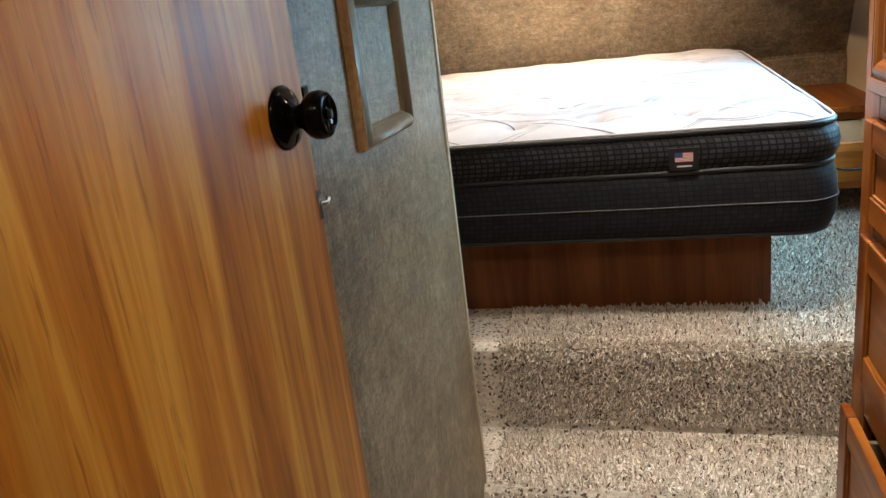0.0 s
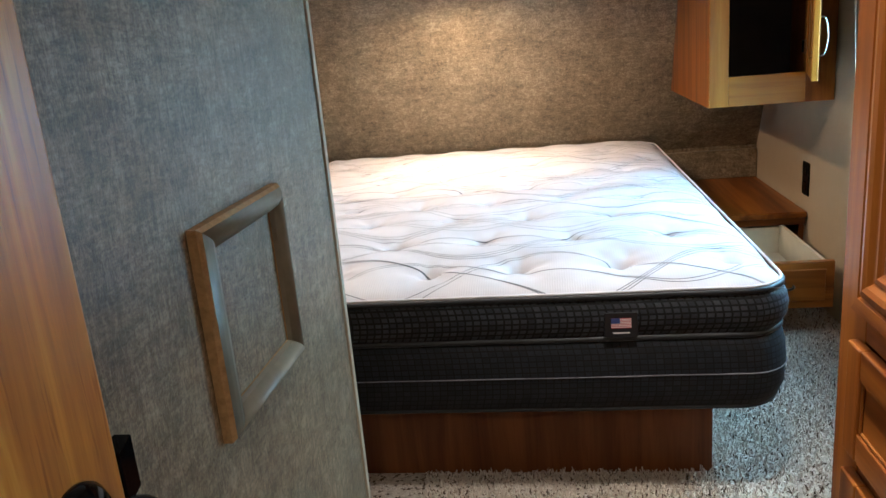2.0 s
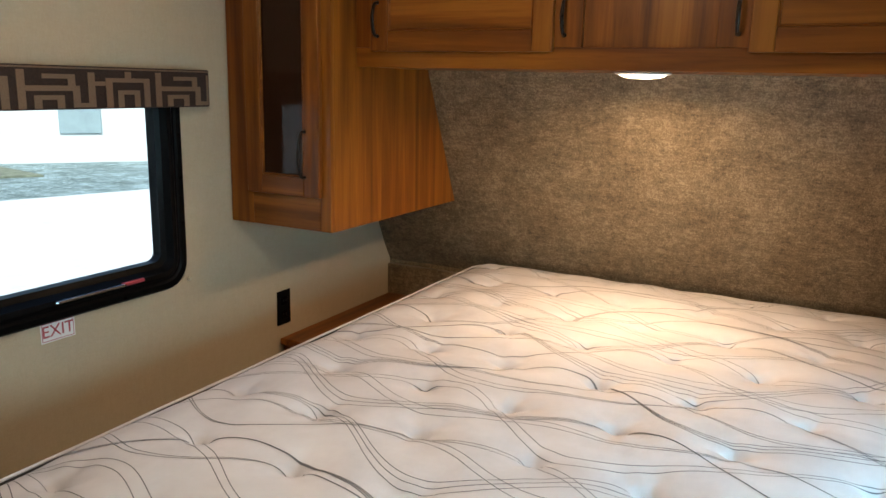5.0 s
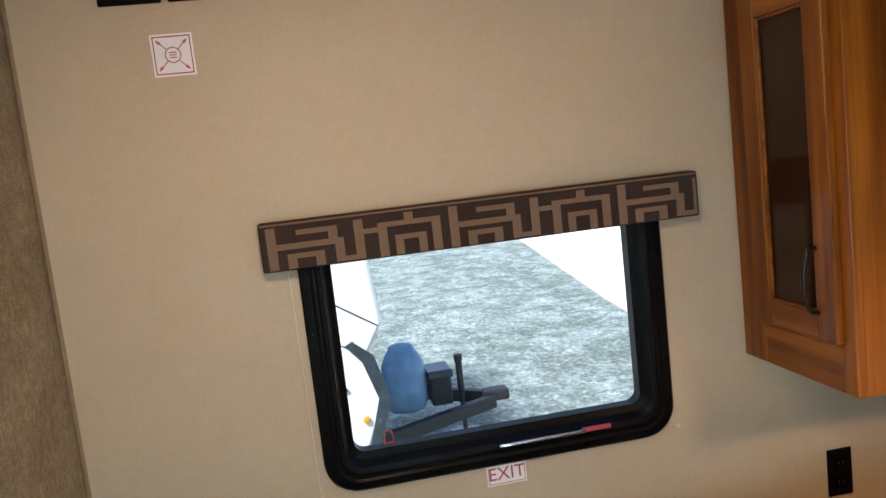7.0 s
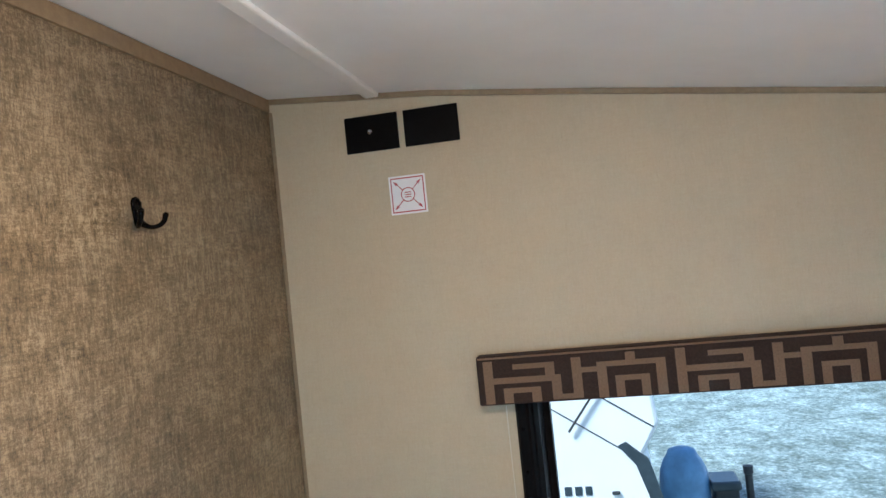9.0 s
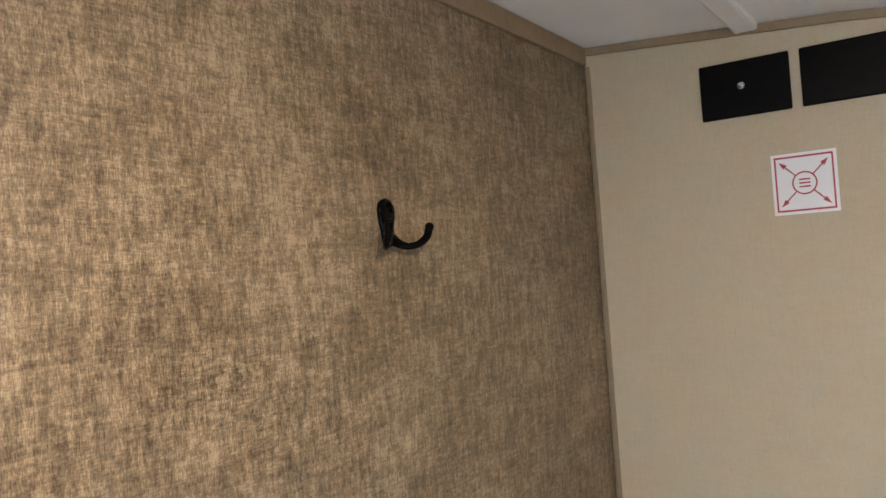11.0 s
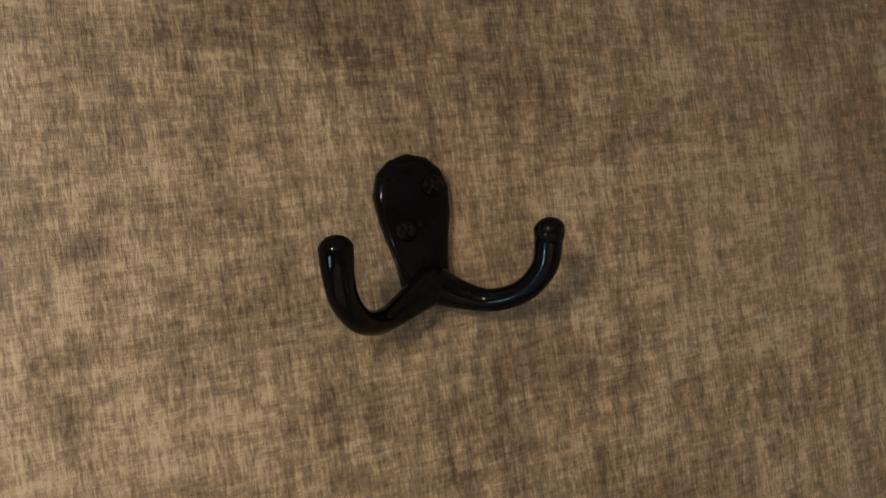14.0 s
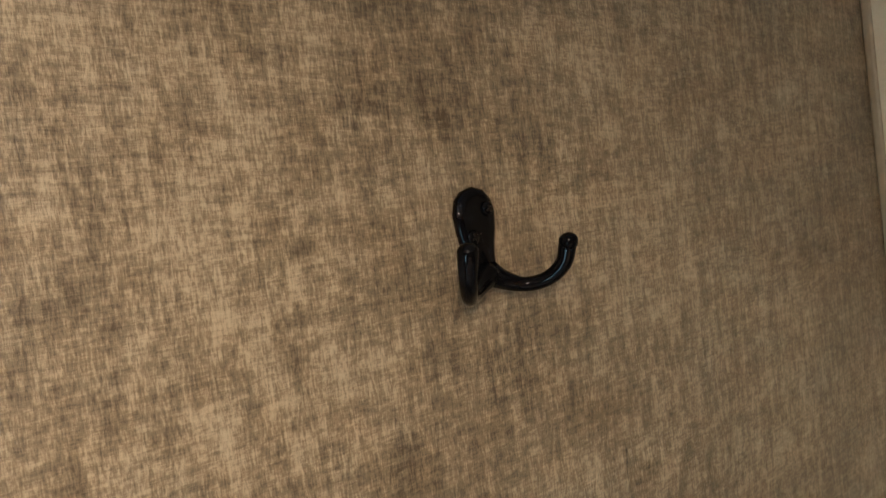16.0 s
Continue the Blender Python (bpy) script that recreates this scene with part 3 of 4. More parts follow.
CELL = [(0, .05, 0, 1), (.05, .36, .46, .60), (.10, .30, .23, .35), (.10, .15, 0, .23), (.25, .30, 0, .23), (.36, .41, .14, .60), (.36, .52, .02, .14), (.47, .52, .14, .96),
        (.16, .38, .78, .90), (.33, .38, .60, .78), (.52, .60, .60, .72), (.60, .65, 0, .70), (.90, .95, 0, .70), (.60, .95, .70, .82), (.75, .80, .82, 1), (.69, .735, 0, .36), (.82, .865, 0, .36), (.69, .865, .36, .48)]


def valance(side):
    wall_x = XL if side < 0 else XR
    y0, y1, z0, z1, depth = 2.082, 3.060, 1.478, 1.580, 0.042
    a, b = sorted((wall_x, wall_x - side * depth))
    val = thing("window_valance", (wall_x, 2.57, z0), "dark brown cloth valance with a tan fretwork pattern over a window", "valance")
    part("box", bx(a, b, y0, y1, z0, z1, 0.004), VALANCE, val)
    front = wall_x - side * depth
    p, q = sorted((front, front - side * 0.0012))
    cells = [(y0 + 0.014 + k * 0.385, 0.385) for k in range(3)]
    bm = bmesh.new()
    for c0, w in cells:
        for u0, u1, v0, v1 in CELL:
            ya, yb = c0 + u0 * w, min(c0 + u1 * w, y1 - 0.006)
            if ya < y1 - 0.012:
                bx(p, q, ya, yb, z0 + 0.003 + v0 * (z1 - z0 - 0.014), z0 + 0.003 + v1 * (z1 - z0 - 0.014), 0, into=bm)
    part("pattern_band", bm, VALBAND, val, "tan woven fret bands")
    part("top_seam", tube([(front, y0 + 0.003, z1 - 0.005), (front, y1 - 0.003, z1 - 0.005)], 0.0022, 6), VALBAND, val)


valance(-1)
valance(1)

# ---------------------------------------------------------------- wall fittings, left wall
UPRIGHT = Matrix(((0, 0, 1, 0), (1, 0, 0, 0), (0, 1, 0, 0), (0, 0, 0, 1)))


def on_left(y, z, d=0.0):
    return Matrix.Translation((XL + d, y, z)) @ UPRIGHT


ex = thing("exit_sticker", (XL, 2.556, 0.914), "white emergency sticker with red lettering", "sticker")
part("paper", bx(XL + 0.0002, XL + 0.0010, 2.510, 2.603, 0.914, 0.966, 0), PAPER, ex)
part("lettering", text_mesh("EXIT", 0.043, on_left(2.5565, 0.940, 0.0014)), REDINK, ex, "red letters reading EXIT")
bm = bmesh.new()
for d in ((2.513, 2.600, 0.917, 0.9185), (2.513, 2.600, 0.9615, 0.963), (2.513, 2.5145, 0.9185, 0.9615), (2.5985, 2.600, 0.9185, 0.9615)):
    bx(XL + 0.001, XL + 0.0014, *d, 0, into=bm)
part("border", bm, REDINK, ex)

sq = thing("square_sticker", (XL, 1.964, 1.897), "white square sticker with a red border and diagonal arrows", "sticker")
part("paper", bx(XL + 0.0002, XL + 0.0010, 1.923, 2.005, 1.897, 1.981, 0), PAPER, sq)
bm = bmesh.new()
for d in ((1.927, 2.001, 1.901, 1.9035), (1.927, 2.001, 1.9745, 1.977), (1.927, 1.9292, 1.9035, 1.9745), (1.9988, 2.001, 1.9035, 1.9745)):
    bx(XL + 0.001, XL + 0.0014, *d, 0, into=bm)
part("border", bm, REDINK, sq)
for s1 in (-1, 1):
    for s2 in (-1, 1):
        ang = math.atan2(s2, s1)
        mm = Matrix.Translation((XL + 0.0012, 1.964, 1.939)) @ Euler((ang, 0, 0)).to_matrix().to_4x4()
        bm = bx(-0.0002, 0.0002, 0.016, 0.036, -0.0009, 0.0009, 0, m=mm)
        tip = prism([(0.044, 0.0), (0.033, 0.0035), (0.033, -0.0035)], "x", -0.0002, 0.0003)
        bmesh.ops.transform(tip, matrix=mm, verts=tip.verts)
        part("arrow", join(bm, tip), REDINK, sq)
part("circle", ring_loft([[(XL + 0.0014, 1.964 + r * math.cos(a), 1.939 + r * math.sin(a)) for a in [2 * math.pi * k / 28 for k in range(28)]] for r in (0.0140, 0.0160)]), REDINK, sq)
bm = bmesh.new()
for z in (1.944, 1.939, 1.934):
    bx(XL + 0.001, XL + 0.0014, 1.957, 1.971, z - 0.001, z + 0.001, 0, into=bm)
part("text_bar", bm, REDINK, sq)

for k, (y0, y1) in enumerate(((1.836, 1.957), (1.970, 2.091))):
    pl = thing("wall_plate", (XL, (y0 + y1) / 2, 2.042), "black rectangular blank wall plate" + (" with a small bright screw" if k == 0 else ""), "wall plate", "black plates under the ceiling")
    part("plate", bx(XL, XL + 0.005, y0, y1, 2.042, 2.122, 0.002), BLACKMATT, pl)
    if k == 0:
        part("screw", lathe([(0.006, 0), (0.0055, 0.0025), (0.0, 0.0035)], 14, Matrix.Translation((XL + 0.005, 1.893, 2.085)) @ Euler((0, radians(90), 0)).to_matrix().to_4x4()), CHROME, pl, "bright screw head", True)


def outlet(side):
    wall_x = XL if side < 0 else XR
    dy, dz = (-0.010, -0.011) if side < 0 else (0.0, 0.0)
    o = thing("wall_outlet", (wall_x, 3.42 + dy, 0.735 + dz), "black wall socket plate above the nightstand", "outlet")

    def S(d0, d1):
        return sorted((wall_x - side * d0, wall_x - side * d1))
    part("plate", bx(*S(0, 0.006), 3.386 + dy, 3.453 + dy, 0.732 + dz, 0.854 + dz, 0.002), BLACKMATT, o)
    for z in (0.768 + dz, 0.818 + dz):
        so = part("socket", bx(*S(0.006, 0.008), 3.404 + dy, 3.435 + dy, z - 0.014, z + 0.014, 0.003), BLACK, o)
        for y in (3.413 + dy, 3.426 + dy):
            part("slot", bx(*S(0.0078, 0.0084), y - 0.001, y + 0.001, z - 0.004, z + 0.005, 0), SHADEIN, so)


outlet(-1)
outlet(1)

# ---------------------------------------------------------------- coat hook
HX, HZ = -0.690, 1.9
hook = thing("coat_hook", (HX, YH, 1.875), "glossy black double-prong coat hook screwed to the wall", "hook")


def hook_body():
    loops = []
    outline = [(0.0, 1.9405, 0.0), (0.0075, 1.9385, 0.0), (0.0125, 1.934, 0.0), (0.0148, 1.9265, 0.0), (0.0140, 1.917, 0.0), (0.0118, 1.908, 0.0), (0.0098, 1.900, 0.0), (0.0088, 1.893, 0.0), (0.0075, 1.887, 0.0), (0.0, 1.884, 0.0)]
    ring = [(x, z) for x, z, _ in outline] + [(-x, z) for x, z, _ in outline[1:-1]][::-1]
    cz = 1.914
    for s, d in ((1.0, 0.0), (1.0, 0.0028), (0.94, 0.0042), (0.80, 0.0050), (0.4, 0.0053), (0.02, 0.0054)):
        loops.append([(HX + x * s, YH + d + (0.004 * max(0, (1.905 - (cz + (z - cz) * s)) / 0.02) if d > 0.002 else 0), cz + (z - cz) * s) for x, z in ring])
    bm = ring_loft(loops)
    bm.faces.new([v for v in bm.verts[:len(ring)]][::-1])
    return bm


part("plate", hook_body(), BLACK, hook, smooth=True)
for s, wd in ((1, 0.0450), (-1, 0.0315)):
    pts = smooth_path([(HX, YH + 0.008, 1.8920), (HX + s * wd * 0.25, YH + 0.011, 1.8870), (HX + s * wd * 0.55, YH + 0.018, 1.8830), (HX + s * wd * 0.80, YH + 0.028, 1.8850), (HX + s * wd * 0.96, YH + 0.036, 1.8925), (HX + s * wd, YH + 0.039, 1.9015), (HX + s * wd, YH + 0.040, 1.9070 if s > 0 else 1.9035)], 30)
    rad = [0.0072 - 0.0030 * min(1, i / 9) + 0.0012 * max(0, (i - 14) / 16) for i in range(31)]
    end = pts[-1]
    pts += [end + Vector((0, 0.0003, d)) for d in (0.0022, 0.0040, 0.0052, 0.0057)]
    rad += [0.0054, 0.0043, 0.0026, 0.0006]
    part("prong", tube(pts, rad, 16), BLACK, hook, smooth=True)
for x, z in ((HX - 0.0072, 1.9275), (HX + 0.0060, 1.9125)):
    sc = part("screw", lathe([(0.0043, 0), (0.0043, 0.0008), (0.0034, 0.0016), (0.0, 0.0020)], 18, Matrix.Translation((x, YH + 0.0052, z)) @ Euler((radians(-90), 0, 0)).to_matrix().to_4x4()), BLACK, hook, smooth=True)
    bm = bx(-0.0024, 0.0024, 0, 0.0006, -0.0005, 0.0005, 0)
    bx(-0.0005, 0.0005, 0, 0.0006, -0.0024, 0.0024, 0, into=bm)
    bmesh.ops.transform(bm, matrix=Matrix.Translation((x, YH + 0.0069, z)) @ Euler((0, 0.5, 0)).to_matrix().to_4x4(), verts=bm.verts)
    part("cross_slot", bm, BRONZE, sc)

hook.scale = (0.851, 0.851, 0.851)
hook.location = (HX + 0.012, YH, HZ - (HZ - 1.875) * 0.851 - 0.0023)

# ---------------------------------------------------------------- hallway: open door, moulded frame, wardrobe
DX0, DX1, DY0, DY1 = -0.036, -0.010, 0.29, 0.955
door = thing("door_1", (DX0, DY0, HALL), "honey-brown wood-veneer door standing open against the wall", "door", kind="structure")
part("door_leaf", bx(DX0, DX1, DY0, DY1, HALL + 0.01, 1.96, 0.0025), VENEER, door)
KY, KZ = 0.899, 1.112
KM = Matrix.Translation((DX1, KY, KZ)) @ Euler((0, radians(90), 0)).to_matrix().to_4x4()
knob = part("door_knob", lathe([(0.0345, 0.0), (0.0345, 0.003), (0.030, 0.008), (0.020, 0.012), (0.0135, 0.016), (0.0125, 0.020), (0.0155, 0.025), (0.0225, 0.031), (0.0255, 0.037), (0.0258, 0.045), (0.0235, 0.051), (0.019, 0.054), (0.018, 0.0525), (0.0, 0.0525)], 40, KM), BLACK, door, "glossy black round knob", True)
part("lock_button", lathe([(0.0055, 0.0525), (0.0050, 0.0550), (0.0, 0.0552)], 16, KM), BRONZE, knob, smooth=True)
part("latch_bolt", prism([(DX1 + 0.001, DY1 + 0.001), (DX1 - 0.020, DY1 + 0.001), (DX1 - 0.020, DY1 + 0.030), (DX1 - 0.006, DY1 + 0.030)], "z", KZ - 0.018, KZ + 0.026, 0.001), BLACK, door, "black latch bolt in the door edge")
cat = part("catch", bx(DX1 + 0.0002, DX1 + 0.002, DY1 - 0.010, DY1 - 0.002, 0.985, 1.020, 0.0006), CHROME, door, "small bright spring catch")
part("catch_arm", tube(smooth_path([(DX1 + 0.002, DY1 - 0.006, 1.004), (DX1 + 0.007, DY1 + 0.002, 1.003), (DX1 + 0.006, DY1 + 0.010, 1.006)], 8), [0.003] * 8 + [0.004], 8), CHROME, cat, smooth=True)


def moulded_frame():
    fr = thing("wall_frame", (XO, 1.288, 1.022), "grey mitred moulding frame with raw brown edges fixed to the wall", "frame")
    y0, y1, z0, z1, w = 1.170, 1.405, 1.022, 1.250, 0.030
    prof = [(0.0, 0.0005), (0.0, 0.0105), (0.004, 0.0150), (0.008, 0.0180), (0.013, 0.0200), (0.018, 0.0195), (0.023, 0.0165), (0.027, 0.0110), (w, 0.0060), (w, 0.0005)]
    corner = [(y0, z0, 1, 1), (y1, z0, -1, 1), (y1, z1, -1, -1), (y0, z1, 1, -1)]
    for k in range(4):
        a, b = corner[k], corner[(k + 1) % 4]
        bm = bmesh.new()
        rows = []
        for c in (a, b):
            rows.append([bm.verts.new((XO + d, c[0] + c[2] * i, c[1] + c[3] * i)) for i, d in prof])
        for i in range(len(prof) - 1):
            f = bm.faces.new((rows[0][i], rows[0][i + 1], rows[1][i + 1], rows[1][i]))
            f.material_index = 1 if i in (0, 1, len(prof) - 2) else 0
            f.smooth = 1 < i < len(prof) - 3
        bm.faces.new(rows[0]), bm.faces.new(rows[1][::-1])
        bmesh.ops.recalc_face_normals(bm, faces=bm.faces[:])
        part("moulding", bm, [FRAMEFACE, MDF], fr)
    part("panel", bx(XO + 0.0005, XO + 0.004, y0 + w - 0.002, y1 - w + 0.002, z0 + w - 0.002, z1 - w + 0.002, 0), ACCENT, fr, "olive-grey flat panel")


moulded_frame()


def pull(parent, x, y, z0, z1, out, mat=BRONZE, name="handle", upright=True):
    """An arched bar pull; out is the direction in which it stands off."""
    o = Vector(out)
    if upright:
        ctrl = [Vector((x, y, z0)), Vector((x, y, z0 + 0.006)) + o * 0.6, Vector((x, y, (z0 + z1) / 2)) + o, Vector((x, y, z1 - 0.006)) + o * 0.6, Vector((x, y, z1))]
    else:
        ctrl = [Vector((z0, x, y)), Vector((z0 + 0.006, x, y)) + o * 0.6, Vector(((z0 + z1) / 2, x, y)) + o, Vector((z1 - 0.006, x, y)) + o * 0.6, Vector((z1, x, y))]
    pts = smooth_path(ctrl, 20)
    rad = [0.0058 if i in (0, 20) else 0.0036 + 0.0012 * math.sin(math.pi * i / 20) for i in range(21)]
    return part(name, tube(pts, rad, 10), mat, parent, smooth=True)


def framed_front(parent, name, face, y0, y1, z0, z1, t, w, mat_s, mat_r, panel_mat, normal="-x", recess=0.008, label=""):
    """A five-piece door or drawer front. The plane 'face' is where it starts; it stands t proud towards the normal."""
    def dims(a0, a1, b0, b1, d0, d1):
        if normal == "-x":
            return (face - d1, face - d0, a0, a1, b0, b1)
        return (a0, a1, face - d1, face - d0, b0, b1)
    root = part(name, bx(*dims(y0 + w - 0.004, y1 - w + 0.004, z0 + w - 0.004, z1 - w + 0.004, 0.001, t - recess), 0), panel_mat, parent, label)
    for a0, a1 in ((y0, y0 + w), (y1 - w, y1)):
        part("stile", bx(*dims(a0, a1, z0, z1, 0, t), 0.004, 3), mat_s, root)
    for b0, b1 in ((z0, z0 + w), (z1 - w, z1)):
        part("rail", bx(*dims(y0 + w, y1 - w, b0, b1, 0, t - 0.001), 0.003, 3), mat_r, root)
    b = 0.006
    bm = bmesh.new()
    for a0, a1, b0, b1 in ((y0 + w, y0 + w + b, z0 + w, z1 - w), (y1 - w - b, y1 - w, z0 + w, z1 - w), (y0 + w + b, y1 - w - b, z0 + w, z0 + w + b), (y0 + w + b, y1 - w - b, z1 - w - b, z1 - w)):
        bx(*dims(a0, a1, b0, b1, t - recess, t - 0.004), 0.002, 1, into=bm)
    part("bead", bm, mat_r, root)
    return root


def mirror_door(parent, face, y0, y1, z0, z1):
    """A mirror in a mitred frame with a stepped ogee moulding."""
    w = 0.072
    prof = [(0.0, 0.0), (0.0, 0.015), (0.003, 0.018), (0.024, 0.018), (0.026, 0.0145), (0.029, 0.0145), (0.032, 0.0185), (0.040, 0.0195), (0.047, 0.0165), (0.053, 0.011), (0.056, 0.0095), (0.059, 0.0115), (0.064, 0.0115), (0.068, 0.008), (w, 0.006), (w, 0.0)]
    door_ = part("mirror_door", bx(face - 0.006, face - 0.001, y0 + w - 0.004, y1 - w + 0.004, z0 + w - 0.004, z1 - w + 0.004, 0), MIRROR, parent, "mirrored door in a moulded wooden frame")
    corner = [(y0, z0, 1, 1), (y1, z0, -1, 1), (y1, z1, -1, -1), (y0, z1, 1, -1)]
    for k in range(4):
        p, q = corner[k], corner[(k + 1) % 4]
        bm = bmesh.new()
        rows = [[bm.verts.new((face - d, c[0] + c[2] * i, c[1] + c[3] * i)) for i, d in prof] for c in (p, q)]
        for i in range(len(prof) - 1):
            bm.faces.new((rows[0][i], rows[0][i + 1], rows[1][i + 1], rows[1][i]))
        bm.faces.new(rows[0]), bm.faces.new(rows[1][::-1])
        bmesh.ops.recalc_face_normals(bm, faces=bm.faces[:])
        part("rail" if k % 2 == 0 else "stile", bm, WOOD_Y if k % 2 == 0 else WOOD_Z, door_)
    return door_


WX = 0.748
ward = thing("wardrobe", (1.0, 1.0, HALL), "reddish-brown wooden wardrobe with mirrored doors above panelled drawers", "wardrobe")
part("side_panel", bx(WX, XR, 1.622, 1.640, HALL, 2.19, 0.002), WOOD_Z, ward)
part("side_panel", bx(WX, XR, 0.20, 0.218, HALL, 2.19, 0.002), WOOD_Z, ward)
# Back coloured near-black for the shade inside the wardrobe.
part("back_panel", bx(XR - 0.02, XR - 0.004, 0.22, 1.62, HALL, 2.19, 0), SHADEIN, ward)
for y0, y1 in ((1.548, 1.640), (0.885, 0.945), (0.20, 0.29)):
    part("face_stile", bx(WX - 0.018, WX, y0, y1, HALL, 2.19, 0.002), WOOD_Z, ward)
for y0, y1 in ((0.945, 1.548), (0.29, 0.885)):
    for z0, z1 in ((0.95, 1.01), (0.745, 0.785), (0.395, 0.485), (HALL, 0.10), (2.07, 2.19)):
        part("face_rail", bx(WX - 0.018, WX, y0, y1, z0, z1, 0.002), WOOD_Y, ward)
WF = WX - 0.018
for y0, y1 in ((0.935, 1.563), (0.275, 0.895)):
    mirror_door(ward, WF, y0, y1, 0.995, 2.08)
    framed_front(ward, "drawer_front", WF, y0, y1, 0.78, 0.95, 0.018, 0.045, WOOD_Z, WOOD_Y, WOOD_Y)
    framed_front(ward, "drawer_front", WF, y0, y1, 0.48, 0.748, 0.018, 0.055, WOOD_Z, WOOD_Y, WOOD_Y)
    for hz in (0.865, 0.614):
        c = (y0 + y1) / 2
        pts = smooth_path([(WF - 0.018, c - 0.05, hz), (WF - 0.034, c - 0.043, hz), (WF - 0.044, c, hz), (WF - 0.034, c + 0.043, hz), (WF - 0.018, c + 0.05, hz)], 18)
        part("handle", tube(pts, [0.0045] * 19, 10), BRONZE, ward, smooth=True)
framed_front(ward, "drawer_front", WF, 0.275, 0.895, 0.12, 0.40, 0.018, 0.055, WOOD_Z, WOOD_Y, WOOD_Y)
dr = framed_front(ward, "open_drawer", WF - 0.020, 0.935, 1.563, 0.12, 0.413, 0.018, 0.055, WOOD_Z, WOOD_Y, WOOD_Y, label="bottom drawer pulled slightly open")
for a, b in ((0.98, 0.992), (1.506, 1.518)):
    part("drawer_side", bx(WF - 0.020, WF + 0.30, a, b, 0.16, 0.36, 0.001), INNER, dr)
part("drawer_bottom", bx(WF - 0.020, WF + 0.30, 0.992, 1.506, 0.16, 0.168, 0), INNER, dr)

# ---------------------------------------------------------------- bed
MX0, MX1, MY0, MY1 = -0.770, 0.785, 2.012, 4.062
bed = thing("bed_base", (0.0, 3.1, FLOOR), "dark reddish wooden platform bed base on the carpet", "bed base")
part("front_panel", bx(-0.652, 0.652, 2.145, 2.163, FLOOR, 0.598, 0.0015), BASEWOOD, bed)
for x0, x1 in ((-0.652, -0.634), (0.634, 0.652)):
    part("side_panel", bx(x0, x1, 2.163, 4.09, FLOOR, 0.598, 0.0015), BASEWOOD, bed)
part("deck", bx(-0.70, 0.70, 2.12, 4.09, 0.586, 0.600, 0.0015), BASEWOOD, bed)

matt = thing("mattress", (0.0075, 3.02, 0.60), "white tufted pillow-top mattress with charcoal grid-patterned sides", "mattress")


def plan_loop(inset, r, z, n=8, m=20):
    x0, x1, y0, y1 = MX0 + inset, MX1 - inset, MY0 + inset, MY1 - inset
    pts = []
    cs = [(x1 - r, y1 - r, 0), (x0 + r, y1 - r, 90), (x0 + r, y0 + r, 180), (x1 - r, y0 + r, 270)]
    for k, (cx, cy, a0) in enumerate(cs):
        arc = [(cx + r * math.cos(radians(a0 + 90 * i / n)), cy + r * math.sin(radians(a0 + 90 * i / n))) for i in range(n + 1)]
        nx, ny, na = cs[(k + 1) % 4]
        q = (nx + r * math.cos(radians(na)), ny + r * math.sin(radians(na)))
        pts += arc + [tuple(arc[-1][j] + (q[j] - arc[-1][j]) * s / m for j in (0, 1)) for s in range(1, m)]
    return [(x, y, z + 0.0015 * noise.noise((x * 5, y * 5, z))) for x, y in pts]


R0 = 0.095
part("border", ring_loft([plan_loop(i, R0, z) for i, z in ((0.30, 0.6005), (0.03, 0.6005), (0.012, 0.604), (0.004, 0.615), (-0.004, 0.645), (-0.006, 0.69), (-0.003, 0.735), (0.003, 0.760), (0.008, 0.768))]), SIDE, matt, "charcoal fabric border", True)
# Upper band in the brighter fabric, its sheen put into the colour.
part("pillow_top_border", ring_loft([plan_loop(i, R0, z) for i, z in ((0.008, 0.772), (0.002, 0.780), (-0.005, 0.798), (-0.007, 0.82), (-0.003, 0.842), (0.004, 0.856), (0.010, 0.862))]), PILLOWSIDE, matt, "charcoal fabric border", True)
for i, z, r in ((0.006, 0.770, 0.0065), (0.006, 0.8635, 0.0075), (0.010, 0.606, 0.005)):
    lp = plan_loop(i, R0, z)
    part("piping", tube([Vector(p) for p in lp] + [Vector(lp[0])], r, 8, False), PIPING, matt, smooth=True)

lp = plan_loop(0.007, R0, 0.8720)
part("welt", tube([Vector(p) for p in lp] + [Vector(lp[0])], 0.0032, 8, False), TICKING, matt, "white welt cord along the top edge", True)
lp = plan_loop(-0.007, R0, 0.688)
part('seam', tube([Vector(p) for p in lp] + [Vector(lp[0])], 0.0014, 6, False), STITCH, matt)

rng = random.Random(11)
TUFTS = []
for j in range(9):
    for i in range(7):
        tx = MX0 + 0.12 + (i + (0.5 if j % 2 else 0.0)) * 0.222
        ty = MY0 + 0.13 + j * 0.222
        if tx < MX1 - 0.09:
            TUFTS.append((tx + rng.uniform(-0.012, 0.012), ty + rng.uniform(-0.012, 0.012), rng.uniform(0.7, 1.15)))


